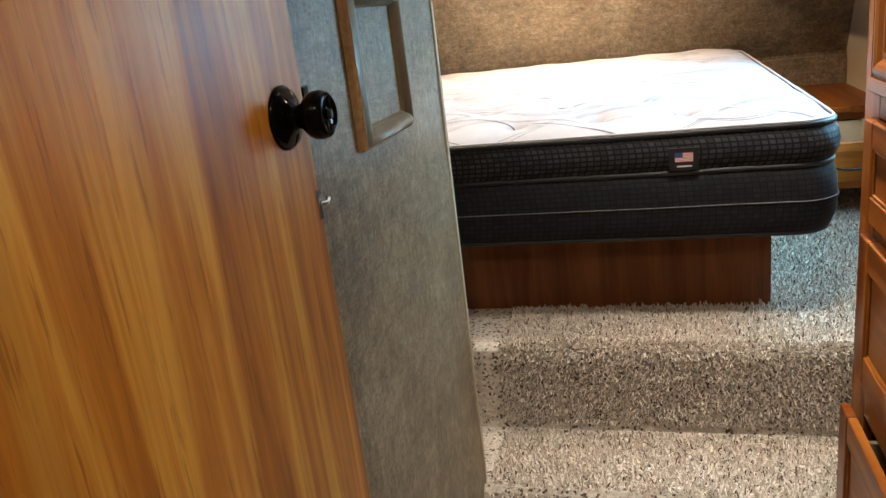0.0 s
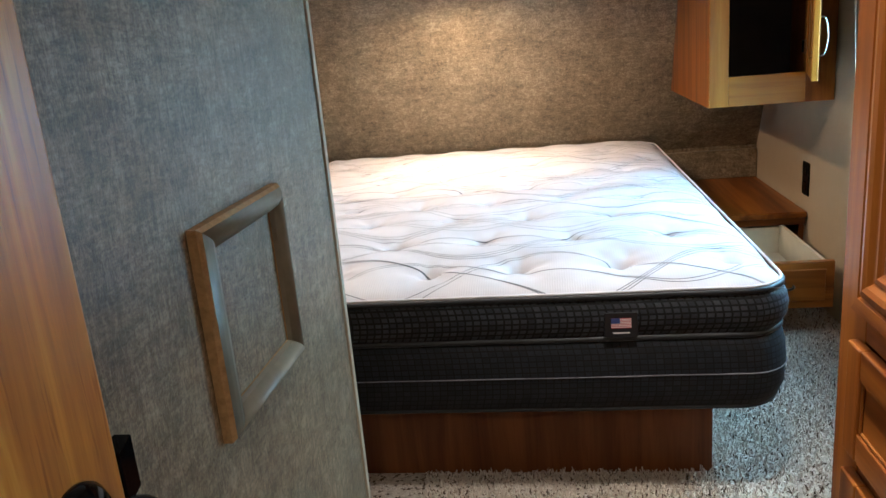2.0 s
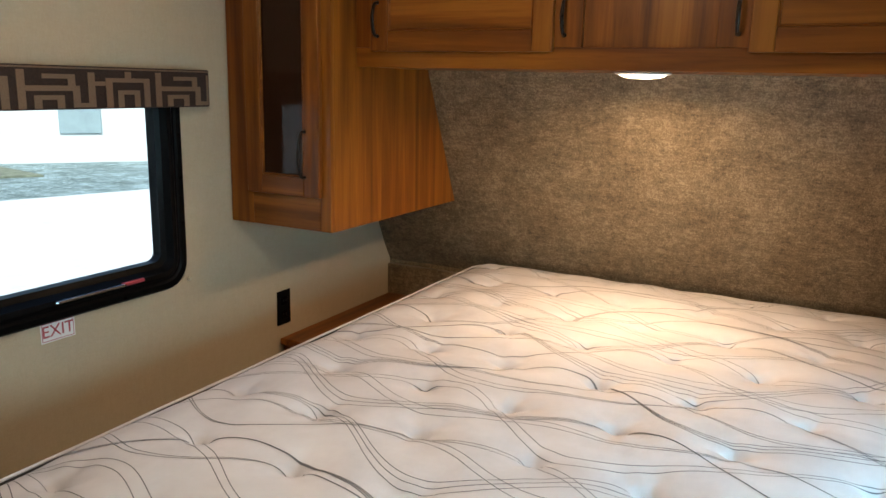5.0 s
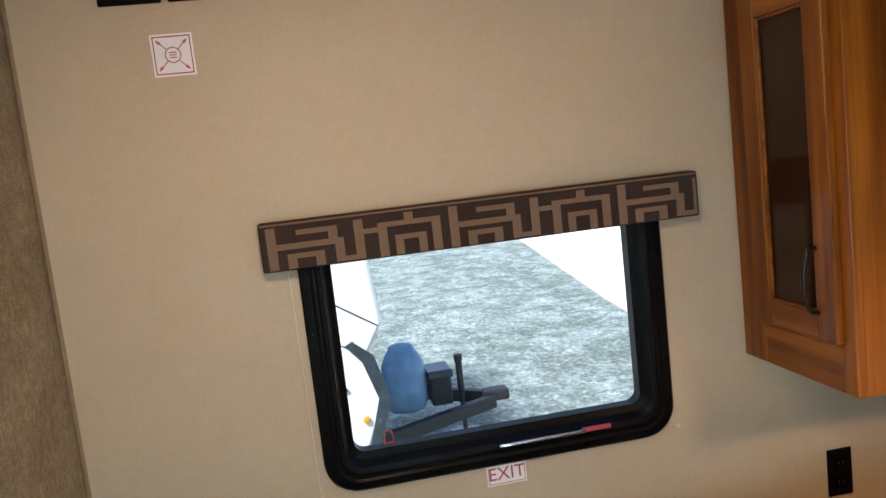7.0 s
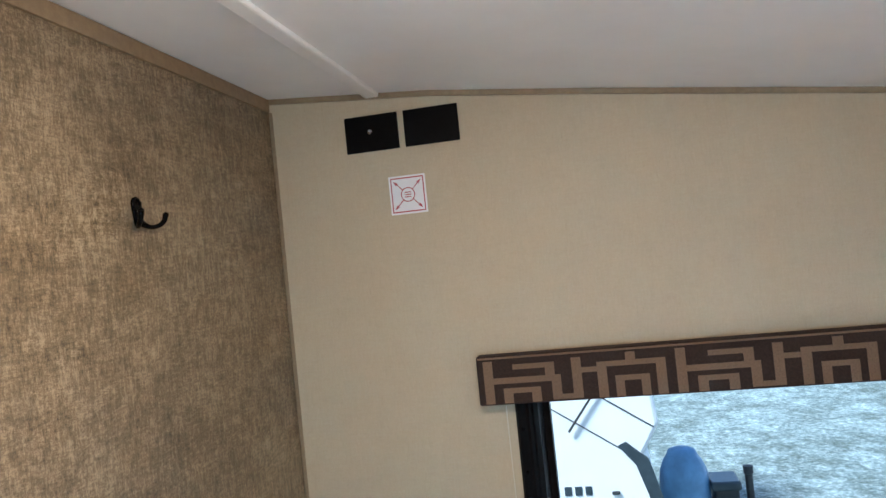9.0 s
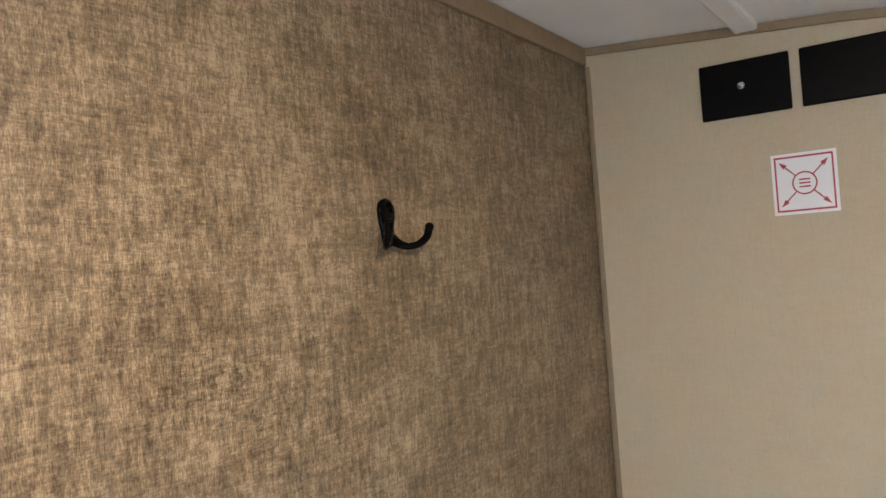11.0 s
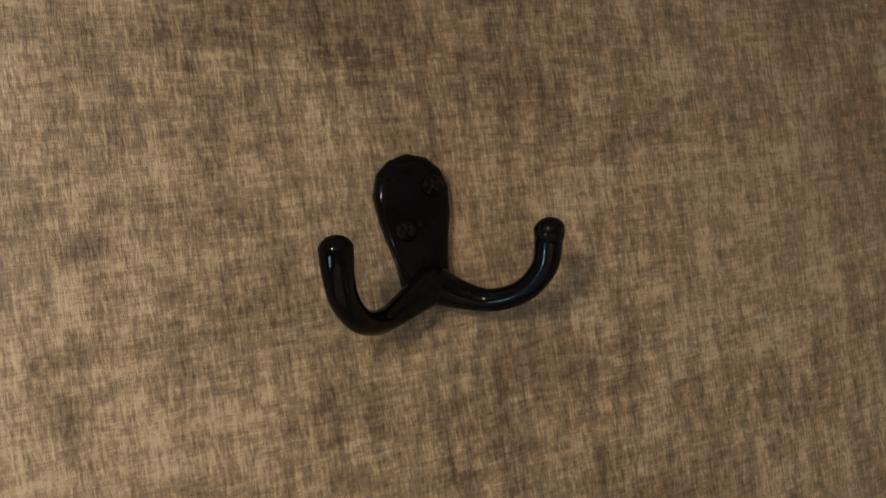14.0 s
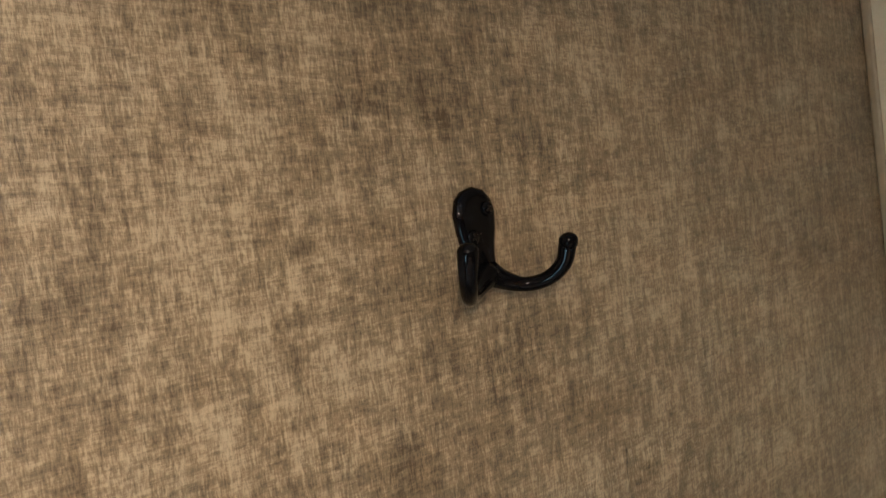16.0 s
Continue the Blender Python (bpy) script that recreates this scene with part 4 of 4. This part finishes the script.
def top_height(x, y):
    dx, dy = min(x - MX0, MX1 - x), min(y - MY0, MY1 - y)
    r = R0
    d = min(dx, dy)
    if dx < r and dy < r:
        d = r - math.hypot(r - dx, r - dy)
    d = max(0.0, d - 0.006)
    z = 0.864 + 0.043 * (1 - math.exp(-d / 0.052)) + 0.007 * (1 - math.exp(-d / 0.22)) 
    for tx, ty, s in TUFTS:
        q = (x - tx) ** 2 + (y - ty) ** 2
        if q < 0.05:
            e = math.sqrt(q)
            z -= s * (0.022 * math.exp(-q / 0.00030) + 0.017 * math.exp(-q / 0.0056))
            a = math.atan2(y - ty, x - tx)
            z -= 0.012 * s * math.exp(-((y - ty - 0.12 * (x - tx)) ** 2) / 0.00010 - (x - tx) ** 2 / 0.0010)
            z += 0.0022 * s * math.cos(5 * a + tx * 37) * math.exp(-((e - 0.05) ** 2) / 0.0007)
    z += 0.0022 * noise.noise((x * 7, y * 7, 1.7)) + 0.0012 * noise.noise((x * 19, y * 19, 4.1))
    return z


def mattress_top():
    nx, ny = 260, 340
    bm = bmesh.new()
    cx, cy, hx, hy = (MX0 + MX1) / 2, (MY0 + MY1) / 2, (MX1 - MX0) / 2 - 0.006, (MY1 - MY0) / 2 - 0.006
    rows = []
    for j in range(ny + 1):
        row = []
        for i in range(nx + 1):
            x, y = (2 * i / nx - 1) * hx, (2 * j / ny - 1) * hy
            ex, ey = abs(x) - (hx - R0), abs(y) - (hy - R0)
            if ex > 0 and ey > 0:
                f = max(ex, ey) / math.hypot(ex, ey)
                x, y = math.copysign(hx - R0 + ex * f, x), math.copysign(hy - R0 + ey * f, y)
            row.append(bm.verts.new((cx + x, cy + y, top_height(cx + x, cy + y))))
        rows.append(row)
    for a, b in zip(rows, rows[1:]):
        for i in range(nx):
            bm.faces.new((a[i], a[i + 1], b[i + 1], b[i]))
    return bm


part("top_panel", mattress_top(), TICKING, matt, "white quilted knit top", True)


def stitching():
    """Rows of paired threads that swing across the bed and cross one another at the tufts."""
    bm = bmesh.new()
    rr = random.Random(5)
    for j in range(10):
        y0 = MY0 + 0.10 + j * 0.205
        lam = 0.888
        for strand in range(3):
            ph = rr.uniform(-0.25, 0.25) + (0.0, math.pi, 1.9)[strand] + j * math.pi * 0.5
            amp = rr.uniform(0.070, 0.100) if strand < 2 else rr.uniform(0.035, 0.055)
            for off in (-0.008, 0.007) if strand != 1 else (-0.010, 0.0, 0.009):
                prev = None
                n = 400
                for i in range(n + 1):
                    x = MX0 + 0.015 + (MX1 - MX0 - 0.03) * i / n
                    a = 2 * math.pi * (x - MX0) / lam + ph
                    y = y0 + amp * math.sin(a) + 0.022 * math.sin(2 * a + j) + off * (1 + 0.9 * math.sin(0.5 * a + j))
                    if not MY0 + 0.012 < y < MY1 - 0.02:
                        prev = None
                        continue
                    slope = (amp * math.cos(a) + 0.044 * math.cos(2 * a + j)) * 2 * math.pi / lam
                    k = 0.0009 / math.hypot(1, slope)
                    p = (x - slope * k, y + k), (x + slope * k, y - k)
                    cur = [bm.verts.new((*q, top_height(*q) + 0.0007)) for q in p]
                    if prev:
                        bm.faces.new((prev[0], prev[1], cur[1], cur[0]))
                    prev = cur
    bmesh.ops.recalc_face_normals(bm, faces=bm.faces[:])
    return bm


part("stitching", stitching(), STITCH, matt, "curving grey quilting stitches")
FY = MY0 - 0.0085
lab = part("label", bx(0.404, 0.472, FY - 0.001, FY + 0.004, 0.778, 0.832, 0.001), PIPING, matt, "black sewn label with a small striped flag")
bm = bmesh.new()
for k in range(7):
    bx(0.418, 0.459, FY - 0.0016, FY - 0.001, 0.7985 + k * 0.0034, 0.7985 + k * 0.0034 + (0.0017), 0, into=bm)
part("red_stripe", bm, FLAGRED, lab)
bm = bmesh.new()
for k in range(6):
    bx(0.418, 0.459, FY - 0.0016, FY - 0.001, 0.8002 + k * 0.0034, 0.8002 + k * 0.0034 + 0.0017, 0, into=bm)
part("white_stripe", bm, FLAGWHITE, lab)
part("canton", bx(0.418, 0.436, FY - 0.0022, FY - 0.0015, 0.809, 0.8206, 0), FLAGBLUE, lab)
part("text_bar", bx(0.422, 0.456, FY - 0.0016, FY - 0.001, 0.7865, 0.7895, 0), FLAGWHITE, lab)

# ---------------------------------------------------------------- nightstands
NZ = 0.675


def nightstand(side):
    inner, outer = (MX1 + 0.012, XR - 0.003) if side > 0 else (MX0 - 0.012, XL + 0.003)
    x0, x1 = sorted((inner, outer))
    ns = thing("nightstand", ((x0 + x1) / 2, 3.75, FLOOR), "brown wooden built-in nightstand" + (" with its drawer pulled open" if side > 0 else " beside the bed"), "nightstand")
    part("top", bx(x0, x1, 3.385, 4.112, NZ - 0.024, NZ, 0.006, 3), WOOD_Y, ns)
    part("backsplash", bx(x0, x1, 4.092, 4.113, NZ, 0.805, 0.003), ACCENT, ns, "olive-brown linen-print upstand")
    part("side_panel", bx(x0, x0 + 0.018, 3.42, 4.11, FLOOR + 0.07, NZ - 0.024, 0.001), WOOD_Z, ns)
    part("side_panel", bx(x1 - 0.018, x1, 3.42, 4.11, FLOOR + 0.07, NZ - 0.024, 0.001), WOOD_Z, ns)
    # Back and toe recess take the painted shade colour.
    part("back_panel", bx(x0, x1, 4.06, 4.07, FLOOR + 0.07, NZ - 0.024, 0), SHADEIN, ns)
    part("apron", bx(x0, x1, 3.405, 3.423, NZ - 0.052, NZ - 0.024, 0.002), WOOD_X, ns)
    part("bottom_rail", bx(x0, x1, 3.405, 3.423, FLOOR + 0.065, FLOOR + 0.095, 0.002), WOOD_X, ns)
    part("toe_kick", bx(x0, x1, 3.45, 3.46, FLOOR, FLOOR + 0.07, 0), SHADEIN, ns)
    if side > 0:
        a, b, f = 0.835, 1.185, 2.930
        dw = part("drawer", bx(a, b, f, f + 0.019, 0.470, 0.628, 0.004, 3), WOOD_X, ns, "open drawer with a cream lining")
        part("front_panel", bx(a + 0.028, b - 0.028, f - 0.004, f, 0.496, 0.602, 0.003), WOOD_X, dw)
        for p, q in ((a + 0.02, a + 0.032), (b - 0.032, b - 0.02)):
            part("drawer_side", bx(p, q, f + 0.019, f + 0.50, 0.490, 0.624, 0.001), INNER, dw)
        part("drawer_bottom", bx(a + 0.032, b - 0.032, f + 0.019, f + 0.50, 0.505, 0.512, 0), INNER, dw)
        part("drawer_back", bx(a + 0.032, b - 0.032, f + 0.488, f + 0.50, 0.512, 0.615, 0.001), INNER, dw)
        c = (a + b) / 2
        part("handle", tube(smooth_path([(c - 0.05, f - 0.004, 0.548), (c - 0.042, f - 0.020, 0.545), (c, f - 0.028, 0.542), (c + 0.042, f - 0.020, 0.545), (c + 0.05, f - 0.004, 0.548)], 16), 0.0042, 10), BRONZE, dw, smooth=True)
    else:
        dw = part("drawer", bx(x0 + 0.03, x1 - 0.03, 3.388, 3.405, 0.470, 0.62, 0.004), WOOD_X, ns)
        c = (x0 + x1) / 2
        part("handle", tube(smooth_path([(c - 0.05, 3.388, 0.548), (c - 0.042, 3.372, 0.545), (c, 3.364, 0.542), (c + 0.042, 3.372, 0.545), (c + 0.05, 3.388, 0.548)], 16), 0.0042, 10), BRONZE, dw, smooth=True)


nightstand(1)
nightstand(-1)

# ---------------------------------------------------------------- cabinets over the bed
CF = 3.175


def side_cabinet(side):
    inner, outer = (0.846, XR - 0.003) if side > 0 else (-0.837, XL + 0.003)
    CB = 1.102 if side > 0 else 1.126
    x0, x1 = sorted((inner, outer))
    cab = thing("side_cabinet", ((x0 + x1) / 2, 3.5, CB), "honey-brown wooden wall cabinet with " + ("its door standing open" if side > 0 else "a smoked glass door"), "cabinet")

    def flank(xa, xb):
        zt = ceiling_at(CF) - 0.004
        yb = front_wall_y(1.92) - 0.004
        return prism([(CF + 0.019, CB), (front_wall_y(CB) - 0.003, CB), (yb, ceiling_at(yb) - 0.004), (CF + 0.019, zt - 0.002)], "x", xa, xb)
    a, b = (x0, x0 + 0.016) if side > 0 else (x1 - 0.016, x1)
    part("side_panel", flank(a, b), WOOD_Z, cab)
    a, b = (x1 - 0.012, x1) if side > 0 else (x0, x0 + 0.012)
    part("side_panel", flank(a, b), WOOD_Z, cab)
    part("bottom", bx(x0 + 0.016, x1 - 0.016, CF + 0.019, front_wall_y(CB + 0.02) - 0.006, CB + 0.004, CB + 0.02, 0), WOOD_Y, cab)
    # Added near-black sheet, halfway in, for the shade inside the cabinet.
    part("interior", bx(x0 + 0.017, x1 - 0.017, 3.60, 3.61, CB + 0.02, 1.90, 0), SHADEIN, cab)
    face = PALE_Z if side > 0 else WOOD_Z
    facer = PALE_X if side > 0 else WOOD_X
    zt = ceiling_at(CF) - 0.006
    wi, wo = 0.062, 0.092
    in0, in1 = (x0, x0 + wi) if side > 0 else (x1 - 0.040, x1)
    out0, out1 = (x1 - wo, x1) if side > 0 else (x0, x0 + 0.088)
    part("face_stile", bx(in0, in1, CF, CF + 0.019, CB, zt, 0.002), face, cab)
    part("face_stile", bx(out0, out1, CF, CF + 0.019, CB, zt, 0.002), WOOD_Z, cab)
    l0, l1 = (in1, out0) if side > 0 else (out1, in0)
    part("face_rail", bx(l0, l1, CF, CF + 0.018, CB, CB + 0.098, 0.002), facer, cab)
    part("face_rail", bx(l0, l1, CF, CF + 0.018, zt - 0.05, zt, 0.002), facer, cab)
    if side < 0:
        framed_front(cab, "cabinet_door", CF, -1.135, -0.866, 1.226, 1.945, 0.019, 0.056, WOOD_Z, WOOD_X, DARKGLASS, normal="-y", recess=0.012, label="framed door with smoked glass")
        pull(cab, -0.917, CF - 0.019, 1.285, 1.415, (0, -0.030, 0))
    else:
        hx = l1 + 0.004
        turn = Matrix.Translation((hx, CF, 0)) @ Matrix.Rotation(radians(-15.5), 4, "Z") @ Matrix.Translation((-hx, -CF, 0))
        dd = part("cabinet_door", bx(hx, hx + 0.019, CF - 0.29, CF - 0.234, 1.19, 1.945, 0.003, m=turn), PALE_Z, cab, "open framed door seen edge-on")
        part("stile", bx(hx, hx + 0.019, CF - 0.058, CF - 0.001, 1.19, 1.945, 0.003, m=turn), PALE_Z, dd)
        part("rail", bx(hx + 0.001, hx + 0.018, CF - 0.234, CF - 0.058, 1.19, 1.248, 0.002, m=turn), PALE_Z, dd)
        part("rail", bx(hx + 0.001, hx + 0.018, CF - 0.234, CF - 0.058, 1.887, 1.945, 0.002, m=turn), PALE_Z, dd)
        part("glass", bx(hx + 0.007, hx + 0.012, CF - 0.236, CF - 0.056, 1.246, 1.889, 0, m=turn), DARKGLASS, dd)
        px, py = hx + 0.019, CF - 0.265
        bar = tube(smooth_path([(px, py, 1.262), (px + 0.014, py, 1.268), (px + 0.022, py, 1.317), (px + 0.014, py, 1.366), (px, py, 1.372)], 20), 0.0026, 10)
        bmesh.ops.transform(bar, matrix=turn, verts=bar.verts)
        part("handle", bar, CHROME, dd, "bright arched pull", True)
        for z in (1.27, 1.36):
            part("handle_screw", lathe([(0.004, 0), (0.004, 0.001), (0, 0.002)], 10, turn @ Matrix.Translation((hx, CF - 0.265, z)) @ Euler((0, radians(-90), 0)).to_matrix().to_4x4()), CHROME, dd)
        part("hinge", bx(hx - 0.012, hx - 0.003, CF + 0.004, CF + 0.03, 1.26, 1.30, 0.001), CHROME, cab)
    return cab


PALE_X = wood("pale_cabinet_wood_across", "x", (0.23, 0.078, 0.006), (0.38, 0.148, 0.012), (0.46, 0.200, 0.022), 0.42, 1.0, 0.0, 0.35)
side_cabinet(1)
side_cabinet(-1)

OF, OB = 3.300, 1.600
oh = thing("overhead_cabinet", (0.0, 3.5, OB), "brown wooden overhead cabinet with framed doors above the bed", "cabinet")
OT = ceiling_at(OF) - 0.006
part("bottom", bx(-0.837, 0.846, OF + 0.019, front_wall_y(OB) - 0.004, OB + 0.002, OB + 0.016, 0), WOOD_X, oh)
part("bottom_rail", bx(-0.837, 0.846, OF, OF + 0.019, OB, OB + 0.055, 0.002), WOOD_X, oh)
part("top_rail", bx(-0.837, 0.846, OF, OF + 0.019, OT - 0.03, OT, 0.002), WOOD_X, oh)
for x0, x1 in ((-0.837, -0.765), (-0.240, -0.160), (0.160, 0.240), (0.765, 0.846)):
    part("face_stile", bx(x0, x1, OF, OF + 0.019, OB + 0.055, OT - 0.03, 0.002), WOOD_Z, oh)
part("centre_panel", bx(-0.162, 0.162, OF + 0.012, OF + 0.022, OB + 0.05, OT - 0.028, 0), WOOD_Z, oh)
# Added near-black board standing in for shade behind the doors.
part("back_board", bx(-0.84, 0.844, OF + 0.03, OF + 0.04, OB + 0.016, OT - 0.02, 0), SHADEIN, oh)
for x0, x1 in ((-0.775, -0.232), (0.232, 0.775)):
    framed_front(oh, "cabinet_door", OF, x0, x1, OB + 0.044, OT - 0.012, 0.019, 0.055, WOOD_Z, WOOD_X, WOOD_X, normal="-y", recess=0.010)
for x in (-0.752, -0.206, 0.206, 0.752):
    pull(oh, x, OF - (0.019 if abs(x) > 0.5 else 0.0), OB + 0.085, OB + 0.175, (0, -0.028, 0))


def puck(name, x, y, z, label):
    """A round flush lamp hanging below height z."""
    lp = thing(name, (x, y, z), label, "lamp", "round ceiling lamps")
    m = Matrix.Translation((x, y, z))
    part("rim", lathe([(0.074, 0.0), (0.074, -0.003), (0.070, -0.006), (0.066, -0.006), (0.064, -0.004), (0.064, 0.0)], 40, m), CEILTRIM, lp, smooth=True)
    part("lens", lathe([(0.064, -0.003), (0.060, -0.008), (0.048, -0.013), (0.028, -0.016), (0.0, -0.017)], 40, m), LAMPGLOW, lp, "glowing warm lens", True)


puck("reading_lamp", -0.045, 3.475, OB, "round white flush lamp glowing under the overhead cabinet")
puck("ceiling_lamp", -0.19, 2.20, ceiling_at(2.20) - 0.004, "round white flush lamp on the bedroom ceiling")
puck("ceiling_lamp", 0.36, -0.35, 2.190, "round white flush lamp on the hallway ceiling")

# Unseen fixture added to go with the fill over the step.
puck("ceiling_lamp", 0.54, 1.52, 2.190, "added round white flush lamp, unseen, brightening the carpeted step")

# ---------------------------------------------------------------- outside
GZ = -1.15
bm = bmesh.new()
S = 900
vs = [bm.verts.new((x, y, GZ)) for x, y in ((-S, -S), (S, -S), (S, S), (-S, S))]
bm.faces.new(vs)
single("ground", bm, GRAVEL, "pale gravel lot with sparse weeds", "ground", kind="structure")
single("pavement", prism([(-5.0, 6.45), (-12.3, 7.2), (-27.0, 9.2), (-27.0, 12.4), (-15.5, 10.8), (-14.6, 13.6), (-12.5, 21.0), (-5.0, 21.0)], "z", GZ - 0.1, GZ + 0.02), CONCRETE, "pale concrete apron beside the gravel", "pavement", kind="structure")
single("verge", prism([(-25.4, 13.3), (-19.0, 13.3), (-18.4, 14.3), (-22.5, 15.0)], "z", GZ - 0.1, GZ + 0.06, 0.02), VERGE, "strip of dry olive grass before the buildings", "grass", kind="structure")


def camp_trailer():
    tr = thing("travel_trailer", (-6.6, 0.0, GZ), "white travel trailer parked on the gravel with a black tongue", "trailer")
    xs, xe = -7.95, -5.60
    side = [(-4.5, -0.62), (2.44, -0.62), (2.62, -0.20), (2.52, 0.18), (2.66, 0.42), (2.60, 1.0), (2.35, 1.65), (1.9, 1.85), (-4.5, 1.9)]
    part("body", prism(side, "x", xs, xe, 0.03), WHITEPAINT, tr)
    part("front_trim", prism([(2.44, -0.60), (2.53, -0.60), (2.66, -0.22), (2.56, 0.16), (2.40, 0.30), (2.34, 0.27), (2.46, 0.12), (2.56, -0.20)], "x", xe - 0.02, xe + 0.012), DARKWIN, tr, "dark slanting front trim")
    part("hatch", prism(round_rect(1.95, 2.28, -0.62, -0.22, 0.06), "x", xe, xe + 0.012), DARKWIN, tr, "dark side hatch")
    part("marker_lamp", lathe([(0.03, 0), (0.028, 0.02), (0, 0.026)], 16, Matrix.Translation((xe, 2.44, -0.36)) @ Euler((0, radians(90), 0)).to_matrix().to_4x4()), ORANGE, tr, "amber marker lamp")
    part("lock", bx(xe, xe + 0.02, 2.26, 2.32, -0.10, -0.075, 0.006), STEEL, tr)
    for y, w in ((1.90, 0.055), (1.98, 0.055), (2.06, 0.05)):
        part("lettering_bar", bx(xe, xe + 0.006, y, y + w, -0.10, -0.03, 0.004), DARKWIN, tr)
    part("strut", tube([(xe + 0.03, 1.98, 0.40), (xe + 0.03, 2.22, 0.72)], 0.009, 8), STEEL, tr)
    part("seam", tube([(xe + 0.004, 1.80, 0.95), (xe + 0.004, 2.62, 0.40)], 0.005, 6), STEEL, tr)
    part("seam", tube([(xe + 0.004, 1.80, 0.62), (xe + 0.004, 2.40, 0.22)], 0.004, 6), STEEL, tr)
    for x0, x1 in ((xs + 0.25, -6.62), (xe - 0.2, -6.48)):
        m = bx(-0.04, 0.04, 0, 1, -0.06, 0.06, 0.004)
        a, b = Vector((x0, 2.35, -0.68)), Vector((x1, 3.70, -0.68))
        d = b - a
        bmesh.ops.transform(m, matrix=Matrix.Translation(a) @ Matrix(((d.y / d.length, d.x, 0, 0), (-d.x / d.length, d.y, 0, 0), (0, 0, 1, 0), (0, 0, 0, 1))), verts=m.verts)
        part("tongue_beam", m, STEEL, tr)
    part("coupler", bx(-6.63, -6.47, 3.62, 3.86, -0.69, -0.58, 0.02), STEEL, tr)
    jack = part("jack", lathe([(0.05, -0.95), (0.05, -0.93), (0.022, -0.92), (0.024, -0.65), (0.032, -0.64), (0.032, -0.25), (0.042, -0.24), (0.042, -0.18), (0.0, -0.17)], 16, Matrix.Translation((-6.5, 3.40, 0))), STEEL, tr, "black tongue jack")
    part("foot_block", bx(-6.66, -6.34, 3.28, 3.56, GZ, GZ + 0.20, 0.01), CONCRETE, tr, "pale block under the jack")
    bat = part("battery_box", bx(-6.70, -6.40, 3.10, 3.30, -0.62, -0.34, 0.02), STEEL, tr, "black battery box")
    part("lid", bx(-6.72, -6.38, 3.08, 3.32, -0.36, -0.28, 0.02), DARKWIN, bat)
    part("tank_cover", lathe([(0.175, -0.62), (0.205, -0.56), (0.212, -0.36), (0.200, -0.20), (0.165, -0.11), (0.130, -0.06), (0.115, -0.02), (0.06, 0.00), (0.0, 0.004)], 28, Matrix.Translation((-6.52, 2.87, 0))), TANKBLUE, tr, "rounded blue gas bottle cover", True)
    for x in (xs + 0.2, xe - 0.2):
        for y in (-1.4, -0.6):
            w = part("wheel", lathe([(0.0, -0.1), (0.17, -0.1), (0.19, -0.08), (0.34, -0.09), (0.36, -0.05), (0.36, 0.05), (0.34, 0.09), (0.19, 0.08), (0.0, 0.09)], 24, Matrix.Translation((x, y, GZ + 0.36)) @ Euler((0, radians(90), 0)).to_matrix().to_4x4()), STEEL, tr)


camp_trailer()


def far_house(x, y, w, d, h, turn):
    hs = thing("building", (x, y, GZ), "low pale building with a grey pitched roof", "building", "far buildings")
    m = Matrix.Translation((x, y, GZ)) @ Matrix.Rotation(turn, 4, "Z")
    part("wall", bx(-w / 2, w / 2, -d / 2, d / 2, 0, h, 0, m=m), HOUSE, hs)
    roof = prism([(-d / 2 - 0.4, h), (d / 2 + 0.4, h), (0, h + d * 0.22)], "x", -w / 2 - 0.4, w / 2 + 0.4)
    bmesh.ops.transform(roof, matrix=m, verts=roof.verts)
    part("roof", roof, ROOFING, hs)
    for k in range(4):
        u = -w / 2 + (k + 0.5) * w / 4
        part("window", bx(u - 0.6, u + 0.6, -d / 2 - 0.05, -d / 2 + 0.05, 0.9, 2.2, 0.02, m=m), FARWINDOW, hs)


far_house(-24.9, 18.2, 14, 8, 3.2, radians(53))
far_house(-37.5, 12.5, 10, 8, 3.2, radians(72))
far_house(-30, 34, 14, 8, 3.0, radians(35))
far_house(-44, 2, 18, 8, 3.4, radians(85))
